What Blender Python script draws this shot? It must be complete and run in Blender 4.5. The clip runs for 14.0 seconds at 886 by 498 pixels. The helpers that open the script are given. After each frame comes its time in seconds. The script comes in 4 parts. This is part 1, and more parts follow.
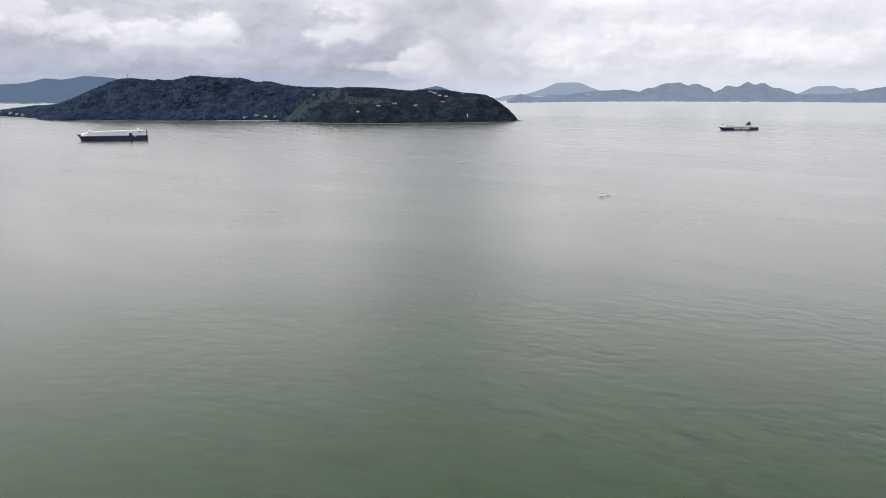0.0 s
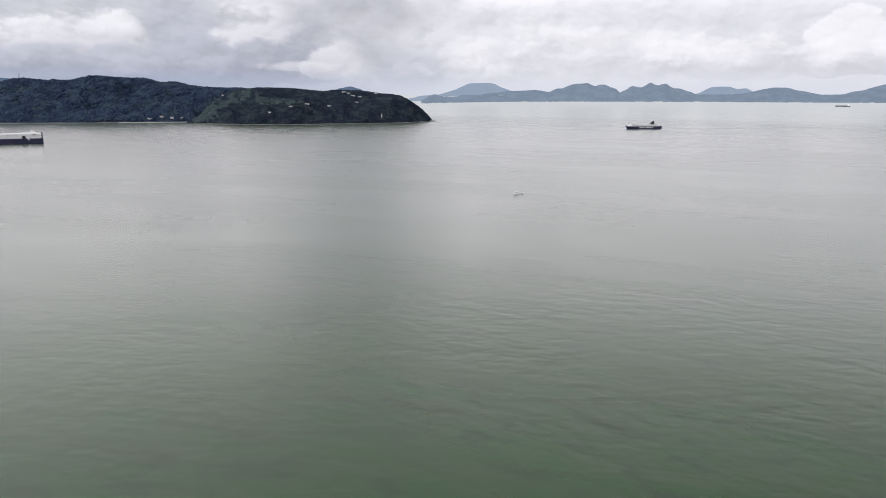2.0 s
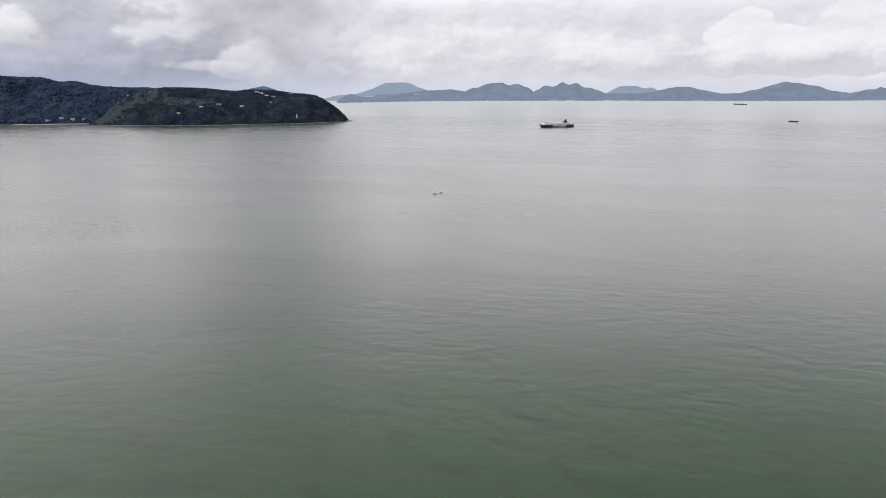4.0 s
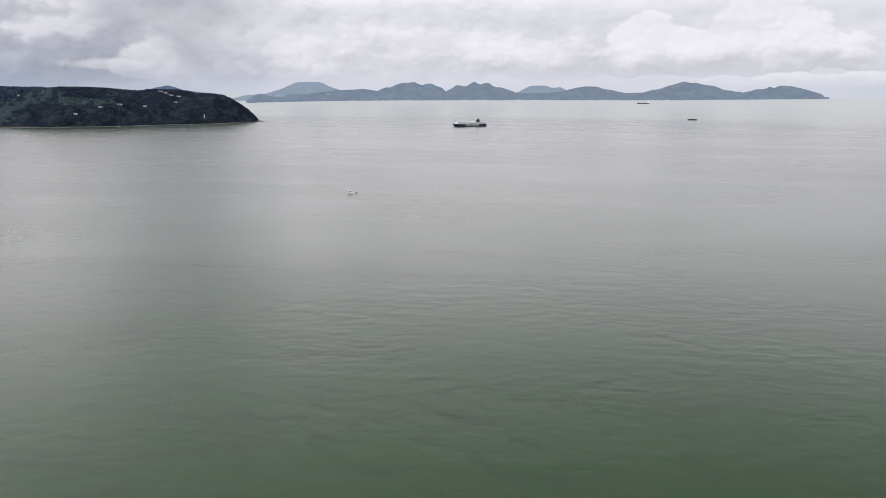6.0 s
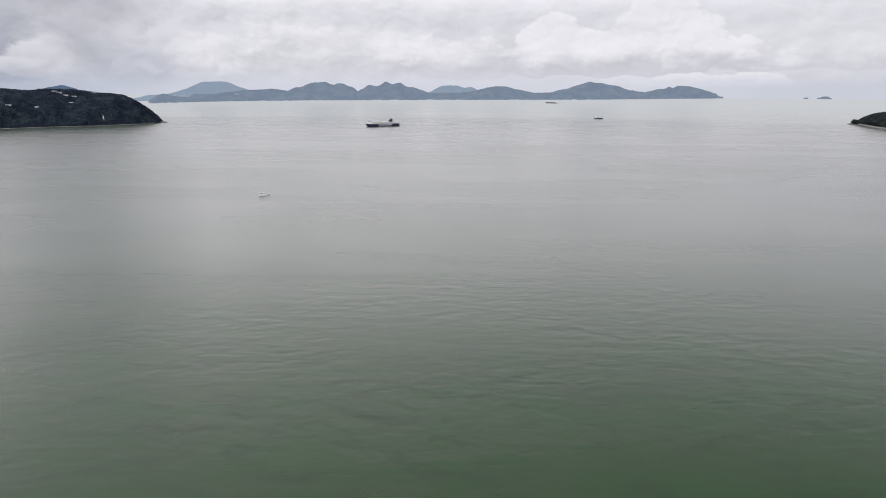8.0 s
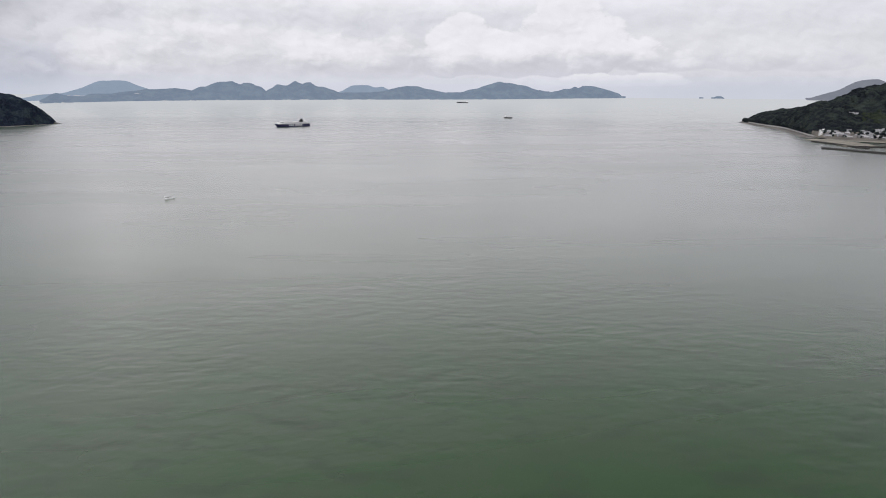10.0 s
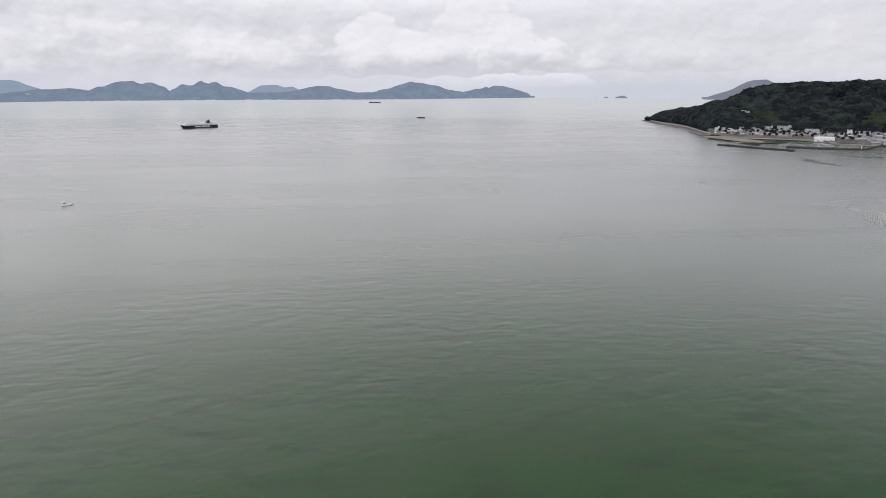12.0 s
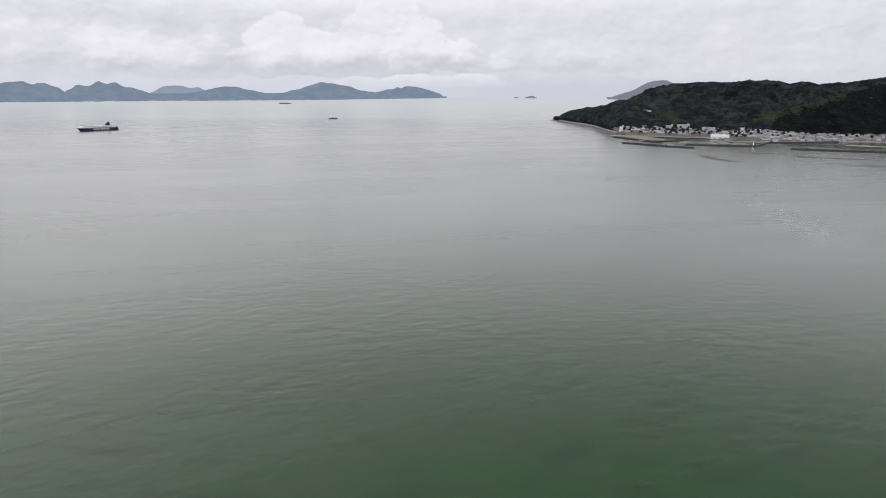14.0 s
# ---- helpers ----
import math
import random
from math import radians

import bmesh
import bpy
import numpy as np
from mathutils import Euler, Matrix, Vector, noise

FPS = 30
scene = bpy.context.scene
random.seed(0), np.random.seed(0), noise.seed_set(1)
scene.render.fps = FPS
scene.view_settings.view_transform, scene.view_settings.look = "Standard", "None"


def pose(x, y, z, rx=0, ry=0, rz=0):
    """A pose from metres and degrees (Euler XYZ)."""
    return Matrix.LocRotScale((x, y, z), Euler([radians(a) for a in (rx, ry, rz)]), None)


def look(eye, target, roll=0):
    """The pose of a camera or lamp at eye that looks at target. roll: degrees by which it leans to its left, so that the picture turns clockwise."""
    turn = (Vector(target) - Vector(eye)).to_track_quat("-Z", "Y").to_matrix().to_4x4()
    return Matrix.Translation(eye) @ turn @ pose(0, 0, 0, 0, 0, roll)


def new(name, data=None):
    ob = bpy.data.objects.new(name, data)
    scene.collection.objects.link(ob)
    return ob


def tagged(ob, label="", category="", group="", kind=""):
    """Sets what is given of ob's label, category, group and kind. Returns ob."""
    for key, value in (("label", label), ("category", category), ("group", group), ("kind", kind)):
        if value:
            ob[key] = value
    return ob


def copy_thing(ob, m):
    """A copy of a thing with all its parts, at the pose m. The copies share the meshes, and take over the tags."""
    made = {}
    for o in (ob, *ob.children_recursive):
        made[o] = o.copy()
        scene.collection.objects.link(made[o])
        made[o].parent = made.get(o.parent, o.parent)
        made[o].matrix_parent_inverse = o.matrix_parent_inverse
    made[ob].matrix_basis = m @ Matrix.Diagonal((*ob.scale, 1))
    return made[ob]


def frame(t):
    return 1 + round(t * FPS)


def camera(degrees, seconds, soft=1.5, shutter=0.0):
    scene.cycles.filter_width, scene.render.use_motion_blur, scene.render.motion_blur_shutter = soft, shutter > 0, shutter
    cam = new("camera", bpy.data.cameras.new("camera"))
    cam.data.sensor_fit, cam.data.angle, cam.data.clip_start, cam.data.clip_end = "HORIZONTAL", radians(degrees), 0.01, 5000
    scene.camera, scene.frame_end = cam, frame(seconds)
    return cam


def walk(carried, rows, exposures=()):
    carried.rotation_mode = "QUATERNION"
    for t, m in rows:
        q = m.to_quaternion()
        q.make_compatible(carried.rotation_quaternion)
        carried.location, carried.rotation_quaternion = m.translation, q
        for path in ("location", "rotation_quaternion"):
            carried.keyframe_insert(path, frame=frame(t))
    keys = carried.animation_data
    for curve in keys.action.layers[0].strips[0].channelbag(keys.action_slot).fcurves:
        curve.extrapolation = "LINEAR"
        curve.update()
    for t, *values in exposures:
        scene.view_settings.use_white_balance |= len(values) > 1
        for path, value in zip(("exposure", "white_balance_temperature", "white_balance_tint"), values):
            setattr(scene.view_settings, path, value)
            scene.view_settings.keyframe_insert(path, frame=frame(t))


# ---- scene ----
EYE = 120.0
cam = camera(63.92, 14.0, soft=1.0)
# seconds, heading to the right, pitch, roll
ROWS = [
    (0.0, -0.00, -12.54, 0.53),
    (0.5, 1.71, -12.52, 0.57),
    (1.0, 3.43, -12.50, 0.59),
    (1.5, 5.13, -12.47, 0.57),
    (2.0, 6.78, -12.45, 0.52),
    (2.5, 8.48, -12.44, 0.49),
    (3.0, 10.10, -12.44, 0.46),
    (5.5, 18.43, -12.42, 0.38),
    (6.0, 20.20, -12.42, 0.39),
    (6.5, 21.99, -12.42, 0.35),
    (7.0, 23.70, -12.41, 0.34),
    (7.5, 25.39, -12.40, 0.35),
    (8.0, 27.11, -12.39, 0.37),
    (10.5, 35.84, -12.36, 0.40),
    (11.0, 37.56, -12.35, 0.39),
    (11.5, 39.29, -12.34, 0.35),
    (12.0, 41.01, -12.33, 0.33),
    (12.5, 42.72, -12.31, 0.33),
    (13.0, 44.44, -12.30, 0.32),
    (13.5, 46.18, -12.28, 0.30),
    (14.0, 47.90, -12.26, 0.23),
]
walk(cam, [(t, pose(0, 0, EYE, 90 + p, 0, -a) @ pose(0, 0, 0, 0, 0, r)) for t, a, p, r in ROWS],
     exposures=[(0.0, 0.12), (3.0, 0.01), (5.5, -0.05), (8.0, -0.10), (11.0, -0.08), (14.0, -0.06)])

# ---------------------------------------------------------------- sky, sun
SUN_AZ, SUN_EL = -140.0, 46.0


class Nodes:
    """Short hand for node trees."""

    def __init__(self, tree):
        self.tree = tree

    def add(self, kind, ins=None):
        n = self.tree.nodes.new(kind)
        for k, v in (ins or {}).items():
            self.put(n.inputs[k], v)
        return n

    def put(self, socket, v):
        if isinstance(v, bpy.types.NodeSocket):
            self.tree.links.new(v, socket)
        else:
            socket.default_value = v

    def m(self, op, a, b=0.0, c=0.0, clamp=False):
        n = self.add("ShaderNodeMath")
        n.operation, n.use_clamp = op, clamp
        for i, v in enumerate((a, b, c)):
            self.put(n.inputs[i], v)
        return n.outputs[0]

    def ramp(self, v, lo, hi, a=0.0, b=1.0):
        n = self.add("ShaderNodeMapRange", {0: v, 1: lo, 2: hi, 3: a, 4: b})
        n.interpolation_type = "SMOOTHSTEP"
        return n.outputs[0]

    def mix(self, f, a, b, blend="MIX"):
        n = self.add("ShaderNodeMix")
        n.data_type, n.blend_type = "RGBA", blend
        self.put(n.inputs[0], f)
        for i, v in ((6, a), (7, b)):
            self.put(n.inputs[i], (*v, 1) if isinstance(v, tuple) else v)
        return n.outputs[2]

    def noise(self, vec, scale, detail=4.0, rough=0.55, distort=0.0):
        n = self.add("ShaderNodeTexNoise", {"Scale": scale, "Detail": detail, "Roughness": rough, "Distortion": distort})
        if vec is not None:
            self.put(n.inputs["Vector"], vec)
        return n.outputs[0]

    def mapping(self, vec, scale=(1, 1, 1), rot=(0, 0, 0), loc=(0, 0, 0)):
        n = self.add("ShaderNodeMapping", {"Location": loc, "Rotation": rot, "Scale": scale})
        self.put(n.inputs["Vector"], vec)
        return n.outputs[0]


world = bpy.data.worlds.new("sky")
scene.world = world
world.use_nodes = True
world.node_tree.nodes.clear()
W = Nodes(world.node_tree)
way = W.add("ShaderNodeTexCoord").outputs["Generated"]
sep = W.add("ShaderNodeSeparateXYZ", {0: way})
azimuth = W.m("MULTIPLY", W.m("ARCTAN2", sep.outputs[0], sep.outputs[1]), 57.29578)
elev = W.m("MULTIPLY", W.m("ARCSINE", sep.outputs[2]), 57.29578)
clear = W.add("ShaderNodeTexSky")
clear.sky_type, clear.sun_disc = "NISHITA", False
clear.sun_elevation, clear.sun_rotation = radians(SUN_EL), radians(SUN_AZ)
clear.air_density, clear.dust_density, clear.altitude = 1.5, 3.0, 100.0
clear_sky = W.mix(1.0, clear.outputs[0], (0.11, 0.11, 0.11), "MULTIPLY")
# directions as a flat map in degrees, for soft broken cloud
chart = W.add("ShaderNodeCombineXYZ", {0: azimuth, 1: W.m("MULTIPLY", elev, 1.7)}).outputs[0]


def billows(vec):
    """Rounded heaps of several sizes, high in their middles."""
    v = W.add("ShaderNodeTexVoronoi", {"Vector": vec, "Scale": 0.21, "Detail": 4.0, "Roughness": 0.48, "Lacunarity": 2.2})
    v.voronoi_dimensions, v.feature, v.normalize = "2D", "SMOOTH_F1", True
    v.inputs["Smoothness"].default_value = 0.45
    return W.m("SUBTRACT", 0.36, v.outputs["Distance"])


warp = W.m("SUBTRACT", W.noise(chart, 0.5, 4.0, 0.55), 0.5)
bent = W.add("ShaderNodeVectorMath", {0: chart, 1: W.add("ShaderNodeCombineXYZ", {0: W.m("MULTIPLY", warp, 2.2), 1: W.m("MULTIPLY", warp, -1.6)}).outputs[0]}).outputs[0]
heaps = billows(bent)
puffs = W.m("ADD", W.m("MULTIPLY", heaps, 0.95), W.m("MULTIPLY", W.m("SUBTRACT", W.noise(chart, 0.24, 6.0, 0.48, 0.05), 0.5), 0.5))
wisps = W.m("SUBTRACT", W.noise(W.mapping(chart, (0.35, 1.6, 1)), 0.25, 6.0, 0.55, 0.3), 0.5)
drift = W.m("SUBTRACT", W.noise(chart, 0.075, 5.0, 0.55, 0.3), 0.5)
toward = radians(-50.0)
bright = W.m("ADD", W.m("MULTIPLY", sep.outputs[0], math.sin(toward)), W.m("MULTIPLY", sep.outputs[1], math.cos(toward)))
broken = W.ramp(azimuth, 14.0, -16.0)
# the high cloud sheet: lighter towards heading -50, thin streaks in it
sheet_low = W.mix(broken, (0.785, 0.795, 0.817), (0.565, 0.585, 0.625))
# unseen bright band above the view, added to lift the water's reflections
sheet_high = W.mix(W.ramp(bright, -0.8, 0.6), (1.10, 1.05, 1.11), (1.60, 1.51, 1.51))
sheet_high = W.mix(W.ramp(elev, 10.0, 24.0), sheet_high, W.mix(W.ramp(bright, -0.6, 1.0), (0.215, 0.205, 0.21), (0.98, 0.95, 0.93)))
sheet_col = W.mix(W.ramp(elev, 5.5, 10.0), sheet_low, sheet_high)
sheet_col = W.mix(W.ramp(W.m("ADD", drift, W.m("MULTIPLY", wisps, 0.7)), 0.04, 0.30, 0.0, 0.35), sheet_col, (0.88, 0.88, 0.88))
sheet_col = W.mix(W.ramp(W.m("ADD", drift, W.m("MULTIPLY", puffs, 0.4)), -0.02, -0.24, 0.0, 0.6), sheet_col, W.mix(broken, (0.63, 0.655, 0.69), (0.46, 0.485, 0.55)))
mottled = W.m("ADD", W.m("MULTIPLY", puffs, 0.85), W.m("MULTIPLY", wisps, 0.25))
sheet_col = W.mix(W.ramp(mottled, 0.0, 0.30, 0.0, 0.3), sheet_col, (0.86, 0.86, 0.865))
sheet_col = W.mix(W.m("MULTIPLY", W.ramp(mottled, 0.02, -0.25), W.ramp(azimuth, 30.0, -10.0, 0.10, 0.5)), sheet_col, W.mix(broken, (0.60, 0.625, 0.66), (0.46, 0.485, 0.54)))
sky_col = W.mix(0.92, clear_sky, sheet_col)


def cumulus(under, az, base, wide, high, top, foot, soft=0.5, share=1.0):
    """Lays one flat-footed heap of cloud over the sky so far."""
    a = W.m("DIVIDE", W.m("SUBTRACT", azimuth, az), wide)
    b = W.m("DIVIDE", W.m("SUBTRACT", elev, base), high)
    down = W.m("MULTIPLY", W.m("MINIMUM", b, 0.0), 2.4)
    up = W.m("MAXIMUM", b, 0.0)
    d = W.m("SUBTRACT", 1.0, W.m("ADD", W.m("MULTIPLY", a, a), W.m("ADD", W.m("MULTIPLY", up, up), W.m("MULTIPLY", down, down))))
    d = W.m("ADD", d, W.m("ADD", W.m("MULTIPLY", puffs, 3.2), W.m("MULTIPLY", drift, 0.8)))
    mask = W.m("MULTIPLY", W.ramp(d, 0.0, soft * 0.6), share)
    shade = W.ramp(W.m("ADD", b, W.m("MULTIPLY", puffs, 1.8)), -0.05, 0.75)
    return W.mix(mask, under, W.mix(shade, foot, top))


BODY, FOOT, TOP = (0.80, 0.805, 0.82), (0.645, 0.655, 0.68), (0.88, 0.88, 0.885)
DIM, DIMFOOT = (0.73, 0.735, 0.755), (0.46, 0.48, 0.535)
for heap in (
        (-27, 1.5, 9, 1.6, (0.50, 0.525, 0.585), (0.42, 0.46, 0.54), 1.2, 0.8), (-30, 3.0, 6, 3.2, DIM, DIMFOOT, 1.0),
        (1, 4.8, 4, 3.0, (0.63, 0.64, 0.66), (0.60, 0.61, 0.63), 1.2, 0.6), (-6.0, 2.0, 6.5, 3.6, (0.47, 0.49, 0.545), (0.38, 0.405, 0.46), 1.0, 0.85), (-19.5, 3.0, 5.0, 2.4, TOP, DIM, 1.0, 0.75), (-13, 4.0, 2.6, 4.5, (0.55, 0.57, 0.61), (0.46, 0.485, 0.54), 1.4, 0.8),
        (-15.5, 1.2, 10.5, 2.5, (0.50, 0.525, 0.58), (0.41, 0.44, 0.505), 1.3, 0.9), (-7.2, 4.2, 3.0, 3.2, TOP, DIM, 1.6, 0.85), (-6.2, 1.4, 3.4, 2.4, (0.44, 0.465, 0.52), (0.37, 0.395, 0.45), 1.2, 0.9),
        (-1.8, 1.9, 2.4, 2.3, TOP, DIM, 1.0, 0.75), (4.0, 1.3, 3.9, 3.0, (0.60, 0.62, 0.665), (0.48, 0.51, 0.565), 1.4, 0.8),
        (-4.0, 1.7, 3.4, 0.6, TOP, BODY, 2.0, 0.45), (10.6, 1.6, 5, 3.0, TOP, FOOT, 1.2, 0.55), (13.5, 3.2, 3.6, 2.4, TOP, FOOT, 1.4, 0.5), (21, 2.2, 7, 2.9, TOP, FOOT, 1.4, 0.55),
        (28, 2.0, 6, 2.4, TOP, FOOT, 1.0, 0.75), (43.5, 2.6, 4.5, 5.2, TOP, BODY, 0.45), (36, 2.6, 4, 3.0, TOP, BODY, 0.45), (40, 2.2, 11, 2.2, TOP, FOOT, 0.45), (48, 0.9, 5, 0.7, TOP, BODY, 0.6),
        (58, 2.4, 7, 1.8, BODY, FOOT, 0.9, 0.6), (-0.5, 9, 8.5, 22, (0.50, 0.515, 0.545), (0.48, 0.495, 0.525), 3.0, 0.94)):
    sky_col = cumulus(sky_col, *heap)
# billows: the side towards the light is paler
lighted = W.m("SUBTRACT", heaps, billows(W.mapping(bent, loc=(-0.3, 0.6, 0))))
relief = W.m("ADD", 1.0, W.m("MULTIPLY", lighted, W.ramp(azimuth, 40.0, -10.0, 0.42, 0.75)))
relief = W.m("MINIMUM", W.m("MAXIMUM", relief, 0.82), 1.05)
sky_col = W.mix(1.0, sky_col, W.add("ShaderNodeCombineXYZ", {0: relief, 1: relief, 2: relief}).outputs[0], "MULTIPLY")
haze = W.mix(broken, (0.68, 0.715, 0.765), (0.36, 0.42, 0.53))
haze = W.mix(W.ramp(azimuth, 40.0, 56.0), haze, (0.60, 0.645, 0.70))
sky_col = W.mix(W.ramp(elev, 2.0, 0.2, 0.0, 0.8), sky_col, haze)
sky_col = W.mix(1.0, sky_col, (1.0, 0.988, 1.045), "MULTIPLY")
back = W.add("ShaderNodeBackground", {"Color": sky_col, "Strength": 1.0})
W.add("ShaderNodeOutputWorld", {0: back.outputs[0]})

sun = new("sun", bpy.data.lights.new("sun", "SUN"))
sun.data.energy, sun.data.angle, sun.data.color = 1.3, radians(12), (1.0, 0.98, 0.955)
a, e = radians(SUN_AZ), radians(SUN_EL)
sun.matrix_world = look((math.sin(a) * math.cos(e) * 2000, math.cos(a) * math.cos(e) * 2000, math.sin(e) * 2000), (0, 0, 0))


# ---------------------------------------------------------------- materials
def material(name):
    m = bpy.data.materials.new(name)
    m.use_nodes = True
    m.node_tree.nodes.clear()
    n = Nodes(m.node_tree)
    n.where = n.add("ShaderNodeTexCoord").outputs["Object"]
    n.world = n.add("ShaderNodeNewGeometry").outputs["Position"]
    n.out = n.add("ShaderNodeOutputMaterial")
    n.mat = m
    return n


def finish(n, color, rough=0.6, metal=0.0, bump=None, strength=0.3, distance=0.05, ior=1.45, gloss=0.5, coat=0.0):
    p = n.add("ShaderNodeBsdfPrincipled", {"Metallic": metal, "IOR": ior, "Specular IOR Level": gloss})
    if coat:
        for key, value in (("Coat Weight", coat), ("Coat IOR", ior), ("Coat Roughness", 0.25)):
            n.put(p.inputs[key], value)
    n.put(p.inputs["Base Color"], (*color, 1) if isinstance(color, tuple) else color)
    n.put(p.inputs["Roughness"], rough)
    if bump is not None:
        b = n.add("ShaderNodeBump", {"Height": bump, "Strength": strength, "Distance": distance})
        n.put(p.inputs["Normal"], b.outputs[0])
        if coat:
            n.put(p.inputs["Coat Normal"], b.outputs[0])
    n.tree.links.new(p.outputs[0], n.out.inputs[0])
    return n.mat


def painted(name, color, dirt=0.25, rough=0.5, scale=0.4, rust=(0.25, 0.2, 0.16), vary=0.0):
    """Paint with faint stains and streaks running down."""
    n = material(name)
    spots = n.noise(n.mapping(n.where, (1, 1, 0.35)), scale, 5, 0.6)
    grain = n.noise(n.where, scale * 9, 3, 0.5)
    c = n.mix(n.m("MULTIPLY", n.ramp(spots, 0.5, 0.75), dirt), color, rust)
    if vary:
        each = n.add("ShaderNodeObjectInfo").outputs["Random"]
        c = n.mix(n.m("MULTIPLY", each, vary), c, (color[0] * 0.35, color[1] * 0.36, color[2] * 0.38))
    c = n.mix(n.m("MULTIPLY", grain, 0.10), c, (color[0] * 0.6, color[1] * 0.6, color[2] * 0.6))
    return finish(n, c, rough, bump=grain, strength=0.1)


def water_material(name="sea_water", air=False):
    n = material(name)
    p = n.mapping(n.world, (1, 1, 1), (0, 0, radians(28)))
    swell = n.noise(n.mapping(p, (0.7, 1, 1)), 0.115, 1, 0.5, 0.3)
    chop = n.noise(n.mapping(n.world, (0.7, 1, 1), (0, 0, radians(47))), 0.27, 1, 0.5, 0.4)
    slick = n.noise(n.mapping(p, (0.3, 1, 1)), 0.005, 4, 0.55, 0.8)
    patch = n.noise(n.world, 0.0016, 4, 0.55, 0.5)
    calm = n.ramp(slick, 0.2, 0.8, 0.45, 1.15)
    away = n.add("ShaderNodeVectorMath", {0: n.world})
    away.operation = "LENGTH"
    calm = n.m("MULTIPLY", calm, n.ramp(away.outputs["Value"], 300.0, 1150.0, 1.0, 0.07))
    gust = n.noise(n.mapping(p, (0.45, 1, 1)), 0.017, 3, 0.6, 0.6)
    calm = n.m("MULTIPLY", calm, n.ramp(gust, 0.34, 0.62, 0.5, 1.15))
    height = n.m("MULTIPLY", n.m("ADD", n.m("MULTIPLY", n.m("SUBTRACT", swell, 0.5), 0.19), n.m("MULTIPLY", n.m("SUBTRACT", chop, 0.5), 0.06)), calm)
    c = n.mix(n.ramp(patch, 0.35, 0.65), (0.018, 0.064, 0.012), (0.029, 0.064, 0.021))
    c = n.mix(n.m("MULTIPLY", n.ramp(slick, 0.5, 0.75), 0.35), c, (0.046, 0.058, 0.036))
    mottle = n.noise(n.mapping(p, (0.5, 1, 1)), 0.045, 4, 0.6, 0.5)
    c = n.mix(n.ramp(mottle, 0.40, 0.66, 0.0, 0.75), c, (0.009, 0.068, 0.007))
    cloudy = n.noise(n.mapping(p, (0.55, 1, 1)), 0.075, 3, 0.6, 0.4)
    c = n.mix(n.ramp(cloudy, 0.50, 0.66, 0.0, 0.6), c, (0.008, 0.036, 0.007))
    rough = n.ramp(slick, 0.3, 0.7, 0.24, 0.29)
    # long calm streaks shine more than ruffled water
    streak = n.noise(n.mapping(p, (0.3, 1, 1)), 0.008, 4, 0.55, 1.2)
    film = n.ramp(n.m("ADD", n.m("MULTIPLY", streak, 0.7), n.m("MULTIPLY", slick, 0.3)), 0.36, 0.66, 0.64, 0.75)
    film = n.m("ADD", film, n.ramp(away.outputs["Value"], 700.0, 2200.0, 0.0, 0.22), clamp=True)
    m = finish(n, c, rough, bump=height, strength=1.0, distance=1.0, ior=1.34, coat=film)
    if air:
        # haze over the far sea, put in as emission that grows with distance
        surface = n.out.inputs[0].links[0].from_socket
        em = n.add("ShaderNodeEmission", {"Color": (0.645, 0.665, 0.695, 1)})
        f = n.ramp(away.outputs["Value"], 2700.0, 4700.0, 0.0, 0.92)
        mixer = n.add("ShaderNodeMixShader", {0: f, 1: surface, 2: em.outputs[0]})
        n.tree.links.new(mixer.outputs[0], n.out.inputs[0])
    return m


def forest_material(name, a, b, c, blue=(0.026, 0.038, 0.046)):
    """Leaf green that changes from crown to crown and over whole stands."""
    n = material(name)
    each = n.add("ShaderNodeNewGeometry").outputs["Random Per Island"]
    stand = n.noise(n.world, 0.012, 4, 0.6, 0.5)
    clump = n.noise(n.mapping(n.world, (1, 1, 1.6)), 0.034, 3, 0.55, 0.3)
    leaf = n.noise(n.world, 0.4, 3, 0.6)
    col = n.mix(n.ramp(stand, 0.40, 0.60), a, b)
    # clumps paler and darker in colour, for light on a lumpy canopy
    col = n.mix(n.ramp(clump, 0.50, 0.66, 0.0, 0.7), col, c)
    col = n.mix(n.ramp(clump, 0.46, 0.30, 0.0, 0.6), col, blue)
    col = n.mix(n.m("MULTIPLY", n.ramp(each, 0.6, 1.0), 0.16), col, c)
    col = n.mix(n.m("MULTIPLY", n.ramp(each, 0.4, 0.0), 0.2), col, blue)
    glade = n.noise(n.mapping(n.world, (1, 1, 2.2)), 0.017, 4, 0.6, 0.4)
    col = n.mix(n.ramp(glade, 0.50, 0.64, 0.0, 0.7), col, c)
    return finish(n, col, 0.9, bump=leaf, strength=0.25, distance=1.0, gloss=0.02)


def soil_material(name, a, b):
    n = material(name)
    big = n.noise(n.world, 0.02, 5, 0.6)
    small = n.noise(n.world, 0.4, 4, 0.6)
    return finish(n, n.mix(n.ramp(n.m("ADD", big, n.m("MULTIPLY", small, 0.4)), 0.55, 0.85), a, b), 0.9, bump=small, strength=0.6, distance=0.6, gloss=0.15)


